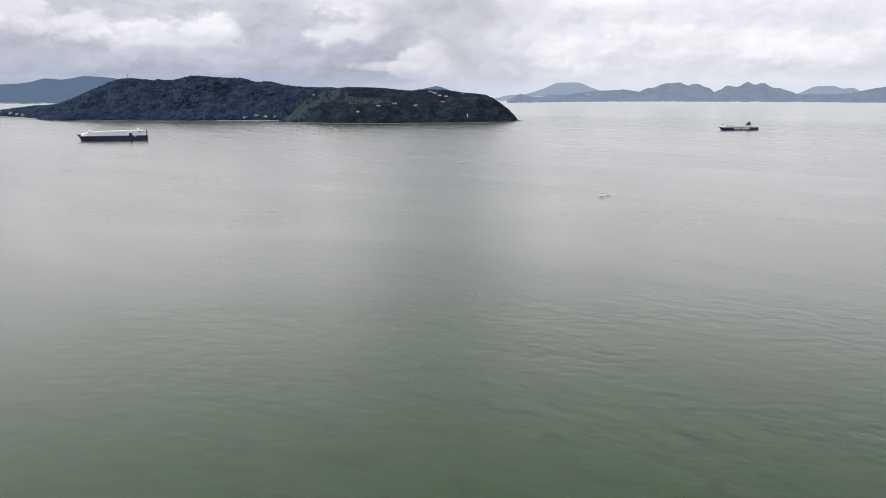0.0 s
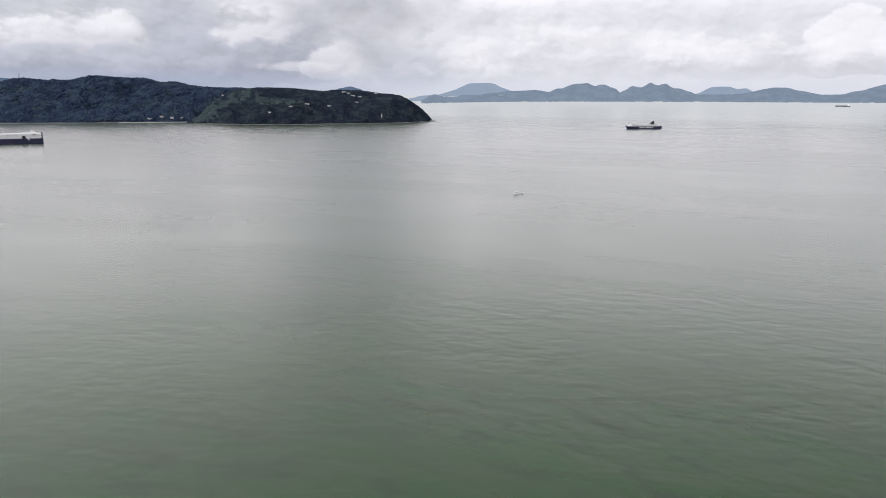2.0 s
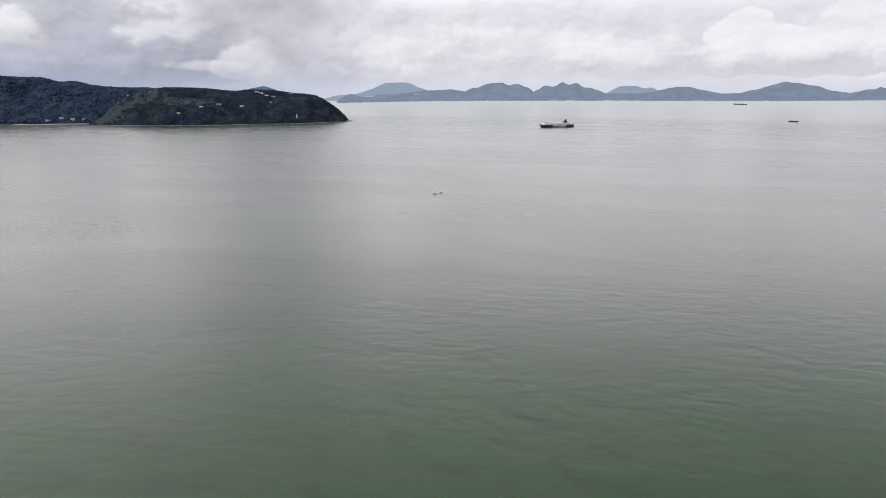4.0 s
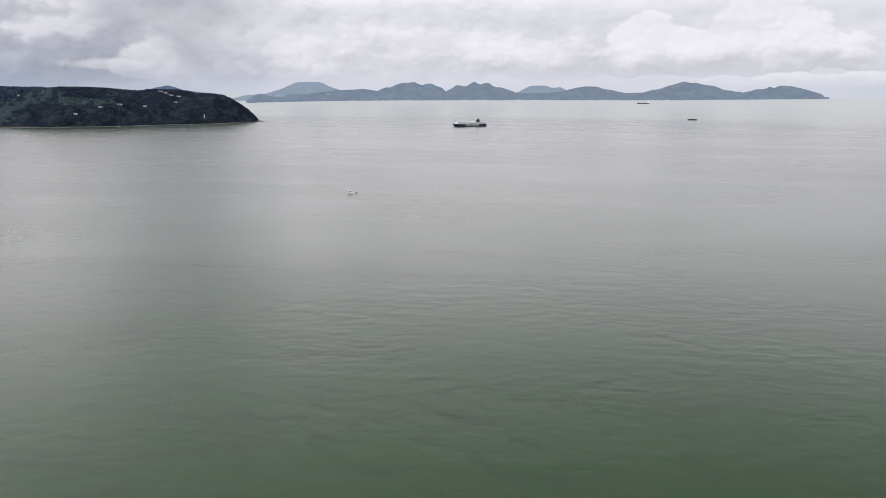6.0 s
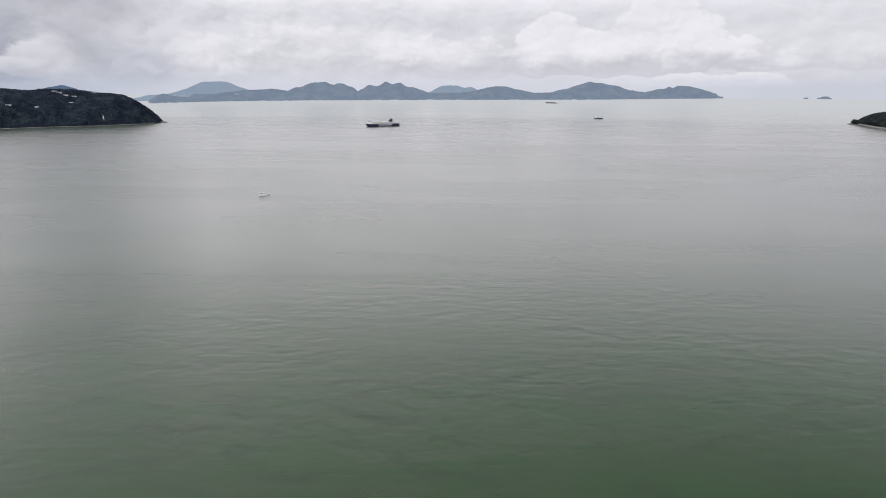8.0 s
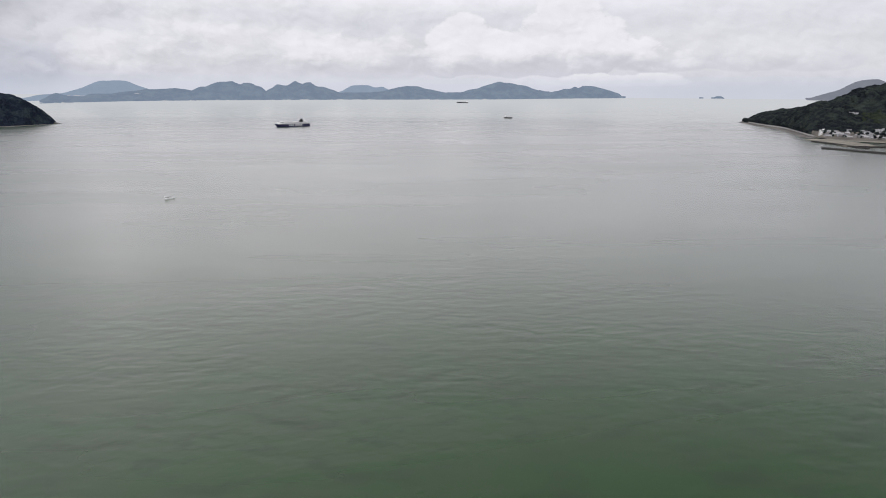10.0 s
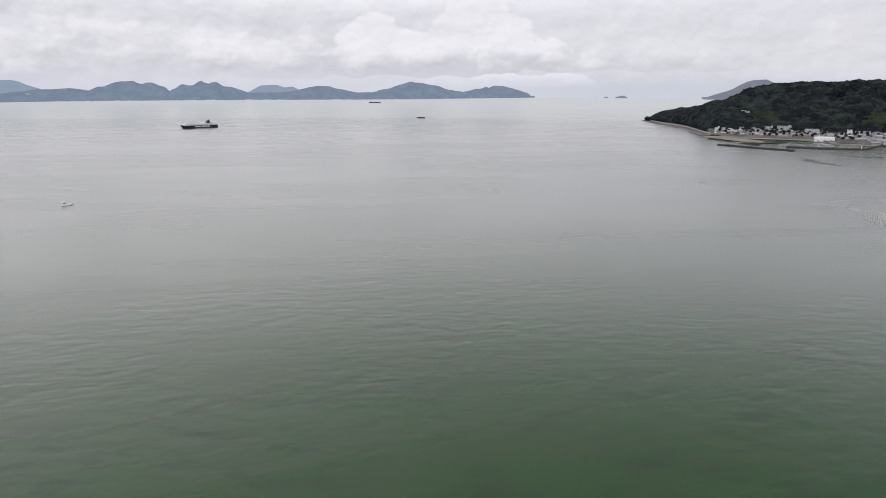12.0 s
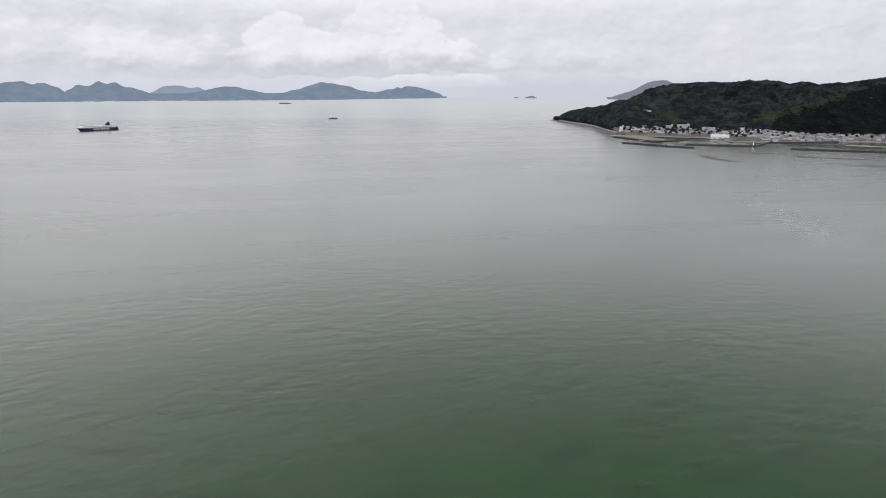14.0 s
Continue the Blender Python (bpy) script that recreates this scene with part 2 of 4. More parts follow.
def far_material(name, haze_glow, base, share):
    """Backdrop of distant land; blue emission stands in for the haze before it."""
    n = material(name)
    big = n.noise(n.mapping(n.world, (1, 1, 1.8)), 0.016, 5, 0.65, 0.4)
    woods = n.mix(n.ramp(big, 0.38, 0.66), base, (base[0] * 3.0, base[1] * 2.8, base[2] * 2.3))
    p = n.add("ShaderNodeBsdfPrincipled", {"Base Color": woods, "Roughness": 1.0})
    em = n.add("ShaderNodeEmission", {"Color": (*haze_glow, 1), "Strength": 1.0})
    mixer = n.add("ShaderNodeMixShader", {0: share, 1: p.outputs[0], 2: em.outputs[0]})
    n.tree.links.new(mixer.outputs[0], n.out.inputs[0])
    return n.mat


M_WATER = water_material()
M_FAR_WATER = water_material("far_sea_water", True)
# island and cape leaves: distance haze is put into their colour as blue
M_FOREST = forest_material("hazy_island_woods", (0.027, 0.042, 0.082), (0.036, 0.057, 0.098), (0.060, 0.088, 0.118), (0.026, 0.039, 0.076))
M_CAPE_WOODS = forest_material("hazy_cape_woods", (0.019, 0.026, 0.044), (0.026, 0.037, 0.055), (0.048, 0.067, 0.076), (0.018, 0.024, 0.041))
M_WOODS = forest_material("headland_woods", (0.013, 0.016, 0.021), (0.025, 0.031, 0.035), (0.050, 0.064, 0.056), (0.012, 0.015, 0.021))
# headland leaves darkened in colour for the slope that lies in shade
M_SHADED_WOODS = forest_material("shaded_headland_woods", (0.0085, 0.0105, 0.0125), (0.011, 0.014, 0.015), (0.017, 0.021, 0.019), (0.008, 0.010, 0.012))
M_YELLOW_GREEN = forest_material("yellow_green_leaves", (0.036, 0.047, 0.030), (0.026, 0.035, 0.027), (0.048, 0.059, 0.037), (0.022, 0.030, 0.024))
M_SCRUB = forest_material("scrub_leaves", (0.046, 0.070, 0.082), (0.056, 0.082, 0.090), (0.080, 0.110, 0.112))
M_SAND = soil_material("shore_sand", (0.32, 0.31, 0.30), (0.46, 0.45, 0.43))
M_ROCK = soil_material("shore_rock", (0.13, 0.125, 0.12), (0.27, 0.258, 0.245))
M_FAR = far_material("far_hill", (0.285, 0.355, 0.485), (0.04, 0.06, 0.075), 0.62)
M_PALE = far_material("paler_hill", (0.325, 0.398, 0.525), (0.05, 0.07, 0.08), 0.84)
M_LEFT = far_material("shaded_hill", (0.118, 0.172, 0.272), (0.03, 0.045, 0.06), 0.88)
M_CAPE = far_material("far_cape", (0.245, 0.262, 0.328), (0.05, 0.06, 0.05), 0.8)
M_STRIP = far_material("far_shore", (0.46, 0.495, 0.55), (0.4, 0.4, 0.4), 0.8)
M_CONCRETE = painted("concrete", (0.30, 0.29, 0.27), 0.5, 0.9, 0.15, (0.12, 0.11, 0.10))
M_WHITE = painted("white_paint", (0.92, 0.925, 0.94), 0.05, 0.45)
M_NAVY = painted("navy_hull", (0.022, 0.021, 0.075), 0.3, 0.4, 0.2, (0.06, 0.05, 0.05))
M_DARK = painted("dark_steel", (0.03, 0.032, 0.036), 0.2, 0.5)
M_DECK = painted("deck_paint", (0.42, 0.36, 0.28), 0.4, 0.7)
M_GREY = painted("grey_paint", (0.35, 0.36, 0.37), 0.3, 0.6)
M_TILE_GREY = painted("grey_roof_tile", (0.34, 0.345, 0.36), 0.4, 0.7, 0.8, (0.08, 0.08, 0.08), 0.8)
M_TILE_PALE = painted("pale_roof", (0.54, 0.54, 0.56), 0.4, 0.7, 0.8, rust=(0.26, 0.26, 0.265), vary=0.5)
M_TILE_BROWN = painted("brown_roof", (0.27, 0.25, 0.245), 0.4, 0.7, 0.8, rust=(0.26, 0.26, 0.265), vary=0.6)
M_TILE_BLUE = painted("blue_grey_roof", (0.32, 0.33, 0.365), 0.4, 0.6, 0.8, rust=(0.26, 0.26, 0.265), vary=0.5)
M_WALL = painted("plaster_wall", (0.44, 0.43, 0.43), 0.4, 0.85, 0.6, rust=(0.26, 0.26, 0.265), vary=0.6)
M_WALL_TAN = painted("tan_wall", (0.40, 0.385, 0.37), 0.4, 0.85, 0.6, rust=(0.26, 0.26, 0.265), vary=0.6)
M_GLASS = painted("window_dark", (0.04, 0.05, 0.06), 0.1, 0.2)


# ---------------------------------------------------------------- helpers for shapes
rng = np.random.default_rng(7)


def at(az, r, z=0.0):
    """A point r metres from the eye's foot, az degrees to the right of the y axis."""
    return Vector((r * math.sin(radians(az)), r * math.cos(radians(az)), z))


def thing(name, label, category, m=Matrix(), group="", kind=""):
    ob = tagged(new(name), label, category, group, kind)
    ob.matrix_world = m
    return ob


def part(name, bm, mat, parent=None, label=""):
    me = bpy.data.meshes.new(name)
    bm.to_mesh(me)
    bm.free()
    me.materials.append(mat)
    ob = new(name, me)
    if parent is not None:
        ob.parent = parent
    return tagged(ob, label)


def sheet(name, verts, faces, mat, parent=None, smooth=True):
    me = bpy.data.meshes.new(name)
    verts, faces = np.asarray(verts, np.float32), np.asarray(faces, np.int32)
    me.vertices.add(len(verts))
    me.vertices.foreach_set("co", verts.ravel())
    k = faces.shape[1]
    me.loops.add(faces.size)
    me.loops.foreach_set("vertex_index", faces.ravel())
    me.polygons.add(len(faces))
    me.polygons.foreach_set("loop_start", np.arange(0, faces.size, k, dtype=np.int32))
    me.polygons.foreach_set("use_smooth", np.full(len(faces), smooth))
    me.update(calc_edges=True)
    me.materials.append(mat)
    ob = new(name, me)
    if parent is not None:
        ob.parent = parent
    return ob


def grid_faces(rows, cols, wrap=False):
    i, j = np.meshgrid(np.arange(rows - 1), np.arange(cols if wrap else cols - 1), indexing="ij")
    k = (j + 1) % cols
    return np.stack([i * cols + j, i * cols + k, (i + 1) * cols + k, (i + 1) * cols + j], -1).reshape(-1, 4)


LATTICE = rng.random((64, 64))


def rough_noise(x, y, octaves=4, gain=0.5):
    """Value noise from -1 to 1 on numpy arrays."""
    total, amp, norm = 0.0, 1.0, 0.0
    for o in range(octaves):
        x0, y0 = np.floor(x).astype(int), np.floor(y).astype(int)
        u, v = x - x0, y - y0
        u, v = u * u * (3 - 2 * u), v * v * (3 - 2 * v)
        a, b = LATTICE[x0 % 64, y0 % 64], LATTICE[(x0 + 1) % 64, y0 % 64]
        c, d = LATTICE[x0 % 64, (y0 + 1) % 64], LATTICE[(x0 + 1) % 64, (y0 + 1) % 64]
        total = total + amp * ((a * (1 - u) + b * u) * (1 - v) + (c * (1 - u) + d * u) * v)
        norm, amp = norm + amp, amp * gain
        x, y = x * 2.03 + 17.3, y * 2.03 + 5.1
    return 2 * total / norm - 1


def curve(points):
    """A smooth line through (position, value) pairs."""
    px, py = np.array(points, float).T
    slopes = np.gradient(py, px)

    def f(x):
        x = np.clip(x, px[0], px[-1])
        i = np.clip(np.searchsorted(px, x) - 1, 0, len(px) - 2)
        w = px[i + 1] - px[i]
        t = (x - px[i]) / w
        d = (py[i + 1] - py[i]) / w
        lim0 = np.where(slopes[i] * d > 0, slopes[i], 0)
        lim1 = np.where(slopes[i + 1] * d > 0, slopes[i + 1], 0)
        return ((2 * t ** 3 - 3 * t * t + 1) * py[i] + (t ** 3 - 2 * t * t + t) * w * lim0
                + (3 * t * t - 2 * t ** 3) * py[i + 1] + (t ** 3 - t * t) * w * lim1)
    return f


def box(bm, lo, hi, bevel=0.0):
    """A box between two corners, its edges rounded."""
    made = bmesh.ops.create_cube(bm, size=1.0)["verts"]
    for v in made:
        v.co = Vector([(lo[k] + hi[k]) / 2 + v.co[k] * (hi[k] - lo[k]) for k in range(3)])
    if bevel:
        edges = {e for v in made for e in v.link_edges}
        bmesh.ops.bevel(bm, geom=list(edges), offset=bevel, segments=2, affect="EDGES", profile=0.5)


def boxes(*pairs, bevel=0.0):
    bm = bmesh.new()
    for lo, hi in pairs:
        box(bm, lo, hi, bevel)
    return bm


def rod(bm, p, q, r0, r1=None, n=10):
    """A round bar from p to q."""
    p, q = Vector(p), Vector(q)
    made = bmesh.ops.create_cone(bm, cap_ends=True, segments=n, radius1=r0, radius2=r0 if r1 is None else r1, depth=(q - p).length)["verts"]
    m = Matrix.Translation((p + q) / 2) @ (q - p).to_track_quat("Z", "Y").to_matrix().to_4x4()
    for v in made:
        v.co = m @ v.co


def loft(bm, rings, close=True):
    """A skin over rings of equal length, capped at both ends."""
    vs = [[bm.verts.new(p) for p in ring] for ring in rings]
    n = len(vs[0])
    for a, b in zip(vs, vs[1:]):
        for k in range(n if close else n - 1):
            bm.faces.new((a[k], a[(k + 1) % n], b[(k + 1) % n], b[k]))
    if close:
        bm.faces.new(vs[0][::-1])
        bm.faces.new(vs[-1])
    bmesh.ops.recalc_face_normals(bm, faces=bm.faces)


# ---------------------------------------------------------------- the sea
NEAR_SEA, RIM = 3700.0, 4900.0
Q0, Q1 = 1 / NEAR_SEA, 3.6e-5


def sea_level(r):
    """Flat, but for the far rim, which rises to the horizon within the reach of the lens."""
    r = np.asarray(r, float)
    q = Q0 + (Q1 - Q0) * (r - NEAR_SEA) / (RIM - NEAR_SEA)
    return np.where(r <= NEAR_SEA, 0.0, EYE * (1 - r * q))


def sea_range(el):
    """The distance at which the sea shows el degrees below the eye's level."""
    q = math.tan(radians(-el)) / EYE
    return 1 / q if q > Q0 else NEAR_SEA + (q - Q0) / (Q1 - Q0) * (RIM - NEAR_SEA)


def sea_sheet(name, radii, mat, label):
    rr, tt = np.meshgrid(radii, np.linspace(0, 2 * np.pi, 361)[:-1], indexing="ij")
    ob = sheet(name, np.stack([rr * np.sin(tt), rr * np.cos(tt), sea_level(rr)], -1).reshape(-1, 3), grid_faces(len(radii), 360, True)[:, ::-1], mat)
    return tagged(ob, label, "sea", kind="structure")


sea_sheet("water", np.concatenate([[0.0], np.geomspace(2, 2700, 140)]), M_WATER, "calm grey-green sea with faint wind ripples and slicks")
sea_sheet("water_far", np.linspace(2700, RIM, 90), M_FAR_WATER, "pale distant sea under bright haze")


# ---------------------------------------------------------------- land
class Land:
    """Land whose ridge is seen at given heights over the eye's level; shore and ridge lie at given distances."""

    def __init__(self, sky, shore, ridge, flat=0.0, behind=260.0, lump=7.0, crowns=2.5, foot=1.5, power=0.75, rise=0.0, humps=0.0, often=1.1):
        self.sky, self.shore, self.ridge, self.behind = curve(sky), curve(shore), curve(ridge), behind
        self.lo, self.hi = sky[0][0], sky[-1][0]
        self.flat, self.lump, self.crowns, self.foot, self.power, self.rise, self.humps, self.often = flat, lump, crowns, foot, power, rise, humps, often

    def spot(self, az, s):
        """The place at heading az; s is 0 at the shore, 1 on the ridge, 2 behind."""
        shore, ridge = self.shore(az), self.ridge(az)
        shore = shore + 9 * rough_noise(az * 1.7, az * 0 + 3.0, 4)
        r = np.where(s < 1, shore + (ridge - shore) * s, ridge + self.behind * (s - 1))
        base = sea_level(r)
        crest = EYE + ridge * np.tan(np.radians(self.sky(az))) - self.crowns
        crest = crest + self.humps * (rough_noise(az * self.often + 40, az * 0 + 7.7, 4, 0.6) - 0.1)
        crest = np.maximum(crest - sea_level(ridge), 0.5)
        flat = self.flat(az) if callable(self.flat) else self.flat
        front = np.clip((s * (ridge - shore) - flat) / np.maximum(ridge - shore - flat, 1), 0, 1)
        p = np.where(s < 1, front ** self.power, np.cos(np.clip(s - 1, 0, 1) * np.pi / 2) ** 0.8)
        x, y = r * np.sin(np.radians(az)), r * np.cos(np.radians(az))
        shape = np.clip(4 * p * (1 - p), 0, 1)
        lump = np.minimum(self.lump, 0.28 * crest)
        gully = 1 - 2 * np.abs(rough_noise(x / 150 + 9, y / 150, 3, 0.45))
        z = crest * p + shape * lump * (rough_noise(x / 90, y / 90, 4) * 1.3 + gully * 1.5 - 0.6) + np.clip(shape * 3, 0, 1) * lump * 0.34 * rough_noise(x / 34, y / 34, 2)
        rise = self.rise(az) if callable(self.rise) else self.rise
        z = z + rise * np.clip(s * (ridge - shore) / np.maximum(flat, 1), 0, 1) ** 1.5 * (s < 1) * (1 - front)
        z = z + self.foot * np.clip(s * (ridge - shore) / 12, 0, 1) * (s < 1.98)
        edge = np.clip(np.minimum(az - self.lo, self.hi - az) / 0.12, 0, 1)
        return x, y, base - 1.0 + np.maximum(z, -1) * edge + edge

    def mesh(self, name, mat, parent=None, step=0.12, rows=46):
        az = np.arange(self.lo, self.hi + step, step).clip(self.lo, self.hi)
        s = np.concatenate([np.linspace(0, 1, rows * 2 // 3), np.linspace(1, 2, rows // 3)[1:]])
        ss, aa = np.meshgrid(s, az, indexing="ij")
        x, y, z = self.spot(aa, ss)
        return sheet(name, np.stack([x, y, z], -1).reshape(-1, 3), grid_faces(len(s), len(az))[:, ::-1], mat, parent)


def dome():
    """A rounded crown of fifteen faces, open below."""
    bm = bmesh.new()
    bmesh.ops.create_icosphere(bm, subdivisions=1, radius=1.0)
    bmesh.ops.delete(bm, geom=[min(bm.verts, key=lambda v: v.co.z)], context="VERTS")
    bm.verts.index_update()
    unit = np.array([p.co for p in bm.verts])
    faces = np.array([[p.index for p in face.verts] for face in bm.faces])
    bm.free()
    return unit, faces


def forest(name, land, count, mat, size, keep, label, smax=1.12, tries=2, tall=0.62, sink=0.12):
    """Tree crowns of many sizes strewn over the land, in one mesh."""
    az = rng.uniform(land.lo + 0.12, land.hi - 0.06, count * tries)
    s = rng.uniform(0, smax, count * tries)
    mask = keep(az, s)
    az, s = az[mask][:count], s[mask][:count]
    x, y, z = land.spot(az, s)
    unit, faces = dome()
    stand_size = 1 + 0.4 * rough_noise(x / 55, y / 55, 3)
    scale = size * stand_size * (0.65 + 0.45 * rng.random(len(az)) + 0.8 * rng.random(len(az)) ** 6)
    spin = rng.uniform(0, 6.28, len(az))
    v = unit[None] * (1 + 0.16 * rng.uniform(-1, 1, (len(az), len(unit), 1)))
    c, sn = np.cos(spin)[:, None], np.sin(spin)[:, None]
    w = np.stack([v[..., 0] * c - v[..., 1] * sn, v[..., 0] * sn + v[..., 1] * c, v[..., 2] * tall], -1) * scale[:, None, None]
    w = w + np.stack([x, y, z - sink * scale], -1)[:, None]
    f = faces[None] + (np.arange(len(az)) * len(unit))[:, None, None]
    ob = sheet(name, w.reshape(-1, 3), f.reshape(-1, 3), mat)
    return tagged(ob, label, "forest", kind="stuff")


everywhere = lambda az, s: s > 0.012
main_isle = Land(
    [(-34, -1.75), (-31.6, -1.55), (-29.6, -1.28), (-28, -1.08), (-27.4, -0.88), (-26.4, -0.42), (-25.3, 0.08), (-24.7, 0.38), (-24.1, 0.58), (-23.2, 0.68), (-21.6, 0.55),
     (-20.5, 0.6), (-18.8, 0.92), (-17.1, 0.82), (-15.3, 0.75), (-14.6, 0.57), (-13.2, 0.53), (-12.4, 0.34), (-10.3, 0.18), (-8, 0.14), (-3, -0.4)],
    [(-34, 3500), (-31.6, 3490), (-29.8, 3275), (-29, 3090), (-26, 2995), (-14, 2905), (-3, 2960)],
    [(-34, 3600), (-29, 3480), (-24, 3500), (-10, 3420), (-3, 3300)], lump=27.0, humps=2.5)
head_isle = Land(
    [(-12.9, -2.3), (-12.2, -1.9), (-11, -1.0), (-9.6, -0.15), (-8.1, 0.15), (-6, 0.18), (-4.3, 0.12), (-2.6, 0.0), (-1.8, 0.08), (0.3, 0.03),
     (1.5, -0.13), (3.3, -0.36), (4.3, -0.85), (5.2, -1.55), (5.75, -2.2)],
    [(-12.9, 2830), (-10, 2720), (-5.6, 2687), (-1.2, 2767), (3.3, 2870), (5.75, 3040)],
    [(-12.9, 3050), (-8, 3040), (0, 3060), (4, 3070), (5.75, 3090)], lump=18.0, humps=2.0)
island = thing("island", "wooded dark green island hills with a narrow stony shore", "island", kind="structure")
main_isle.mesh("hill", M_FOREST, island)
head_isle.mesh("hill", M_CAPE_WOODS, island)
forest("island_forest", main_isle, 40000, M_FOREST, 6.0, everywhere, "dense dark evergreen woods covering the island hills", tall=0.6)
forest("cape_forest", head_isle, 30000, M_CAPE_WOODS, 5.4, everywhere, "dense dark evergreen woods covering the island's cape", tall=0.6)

town_depth = curve([(56.6, 0.004), (59, 0.012), (60.8, 0.03), (61.7, 0.12), (63, 0.24), (66, 0.34), (68, 0.38), (72, 0.42), (76, 0.27), (80, 0.24), (90, 0.24)])
town_rise = curve([(56, 13), (70, 13), (72, 12), (75, 5), (80, 5), (90, 5)])
headland = Land(
    [(56.6, -1.95), (57.1, -1.6), (57.5, -1.34), (58, -1.18), (58.7, -1.04), (59.05, -0.88), (59.5, -0.94), (60.2, -0.8), (60.8, -0.66), (61.6, -0.44), (62.4, -0.2),
     (63, 0.08), (63.6, 0.34), (64.1, 0.54), (64.7, 0.7), (65.3, 0.8), (66.5, 0.93), (68.1, 0.96), (69.6, 0.91), (70.2, 1.03), (70.6, 1.1), (71.4, 1.03), (72.8, 0.98),
     (73.2, 0.89), (73.9, 0.96), (74.6, 0.93), (75.1, 0.82), (76, 0.88), (77.7, 1.02), (78.4, 1.15), (79, 1.23), (82, 1.5), (86, 1.2), (90, 0.2)],
    [(56.6, 3590), (57.8, 3230), (59.3, 2950), (61.1, 2430), (61.8, 2330), (63.3, 2260), (64.8, 2200), (66.5, 2190), (68.2, 2170), (69.2, 2100), (72.5, 2080), (74, 2120), (76.6, 2195), (80, 2250), (90, 2300)],
    [(56.6, 3640), (59, 3400), (62, 3000), (66, 2900), (72, 2850), (90, 2850)], flat=lambda az: 700 * town_depth(az), foot=2.5, power=0.7, rise=town_rise, humps=5.0, often=2.2, lump=28.0, crowns=4.0)
head_land = thing("headland", "wooded headland with a low shore and coastal flat", "headland", kind="structure")
headland.mesh("hill", M_WOODS, head_land)


def wooded(az, s):
    return s * (headland.ridge(az) - headland.shore(az)) > 700 * town_depth(az) + 3


def shaded_slope(az, s):
    """The slope below the spur, whose woods are coloured dark for its shade."""
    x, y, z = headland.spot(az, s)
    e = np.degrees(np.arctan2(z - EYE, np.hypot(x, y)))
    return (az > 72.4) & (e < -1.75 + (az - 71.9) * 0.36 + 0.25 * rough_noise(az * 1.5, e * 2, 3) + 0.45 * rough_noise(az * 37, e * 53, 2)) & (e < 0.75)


forest("headland_forest", headland, 46000, M_WOODS, 5.4, lambda az, s: wooded(az, s) & ~shaded_slope(az, s), "dense green broadleaf woods on the headland slopes", tall=0.6)

forest("cedar_forest", headland, 24000, M_SHADED_WOODS, 5.4, lambda az, s: wooded(az, s) & shaded_slope(az, s), "woods below the spur of the headland, darkened as if in shade", tries=12, tall=0.6, sink=-0.05)


def along(land, a0, e0, a1, e1, half):
    """A choice of places on a slope: those close to a rising line."""
    def keep(az, s):
        x, y, z = land.spot(az, s)
        e = np.degrees(np.arctan2(z - EYE, np.hypot(x, y)))
        wobble = half * (1 + 1.3 * rough_noise(az * 2.1, e * 3, 3)) * (1.3 - 0.7 * (az - a0) / (a1 - a0))
        wobble = wobble * rng.uniform(0.3, 1.5, az.shape)
        return (az > a0) & (az < a1) & (s > 0.03) & (s < 1) & (np.abs(e - e0 - (az - a0) * (e1 - e0) / (a1 - a0)) < wobble)
    return keep


forest("bamboo_grove", headland, 4200, M_YELLOW_GREEN, 6.2, along(headland, 71.2, -1.8, 76.6, -0.1, 0.2), "yellow-green tree crowns along a spur of the headland", tries=40, sink=-0.2)
forest("bamboo_grove", headland, 900, M_YELLOW_GREEN, 6.6, along(headland, 64.2, -1.35, 66.0, -1.5, 0.25), "olive green patch of tree crowns on the headland slope", tries=40, sink=-0.15)
forest("scrub", head_isle, 3000, M_SCRUB, 6.0, along(head_isle, -12.3, -2.2, -8.2, -0.15, 0.35), "lighter green scrub along the cape's spur", tries=30, sink=-0.1)
forest("scrub", head_isle, 1500, M_SCRUB, 6.0, along(head_isle, -7.8, -0.75, -4.2, -0.95, 0.16), "lighter green scrub on the cape's slope", tries=30, sink=-0.1)


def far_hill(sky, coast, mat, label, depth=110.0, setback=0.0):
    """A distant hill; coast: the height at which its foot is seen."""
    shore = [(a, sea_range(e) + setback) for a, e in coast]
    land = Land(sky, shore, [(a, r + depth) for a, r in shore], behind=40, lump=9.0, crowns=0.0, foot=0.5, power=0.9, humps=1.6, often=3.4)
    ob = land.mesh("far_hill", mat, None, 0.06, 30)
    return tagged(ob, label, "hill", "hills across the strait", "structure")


COAST = [(3, -0.92), (4.6, -0.89), (7.7, -0.79), (12, -0.69), (19, -0.61), (27.6, -0.53), (34, -0.48), (38.7, -0.43), (43, -0.35), (48.2, -0.26)]
blue = "hazy blue-grey wooded hill on the far shore"
pale = "pale hazy blue hill behind the far shore"
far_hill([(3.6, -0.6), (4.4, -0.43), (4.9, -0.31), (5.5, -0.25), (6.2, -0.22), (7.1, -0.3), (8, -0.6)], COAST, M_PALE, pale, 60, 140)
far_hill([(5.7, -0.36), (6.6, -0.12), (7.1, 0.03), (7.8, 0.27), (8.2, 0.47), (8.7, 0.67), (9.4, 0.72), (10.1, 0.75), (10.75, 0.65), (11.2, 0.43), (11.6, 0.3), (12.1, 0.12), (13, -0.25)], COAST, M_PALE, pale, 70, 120)
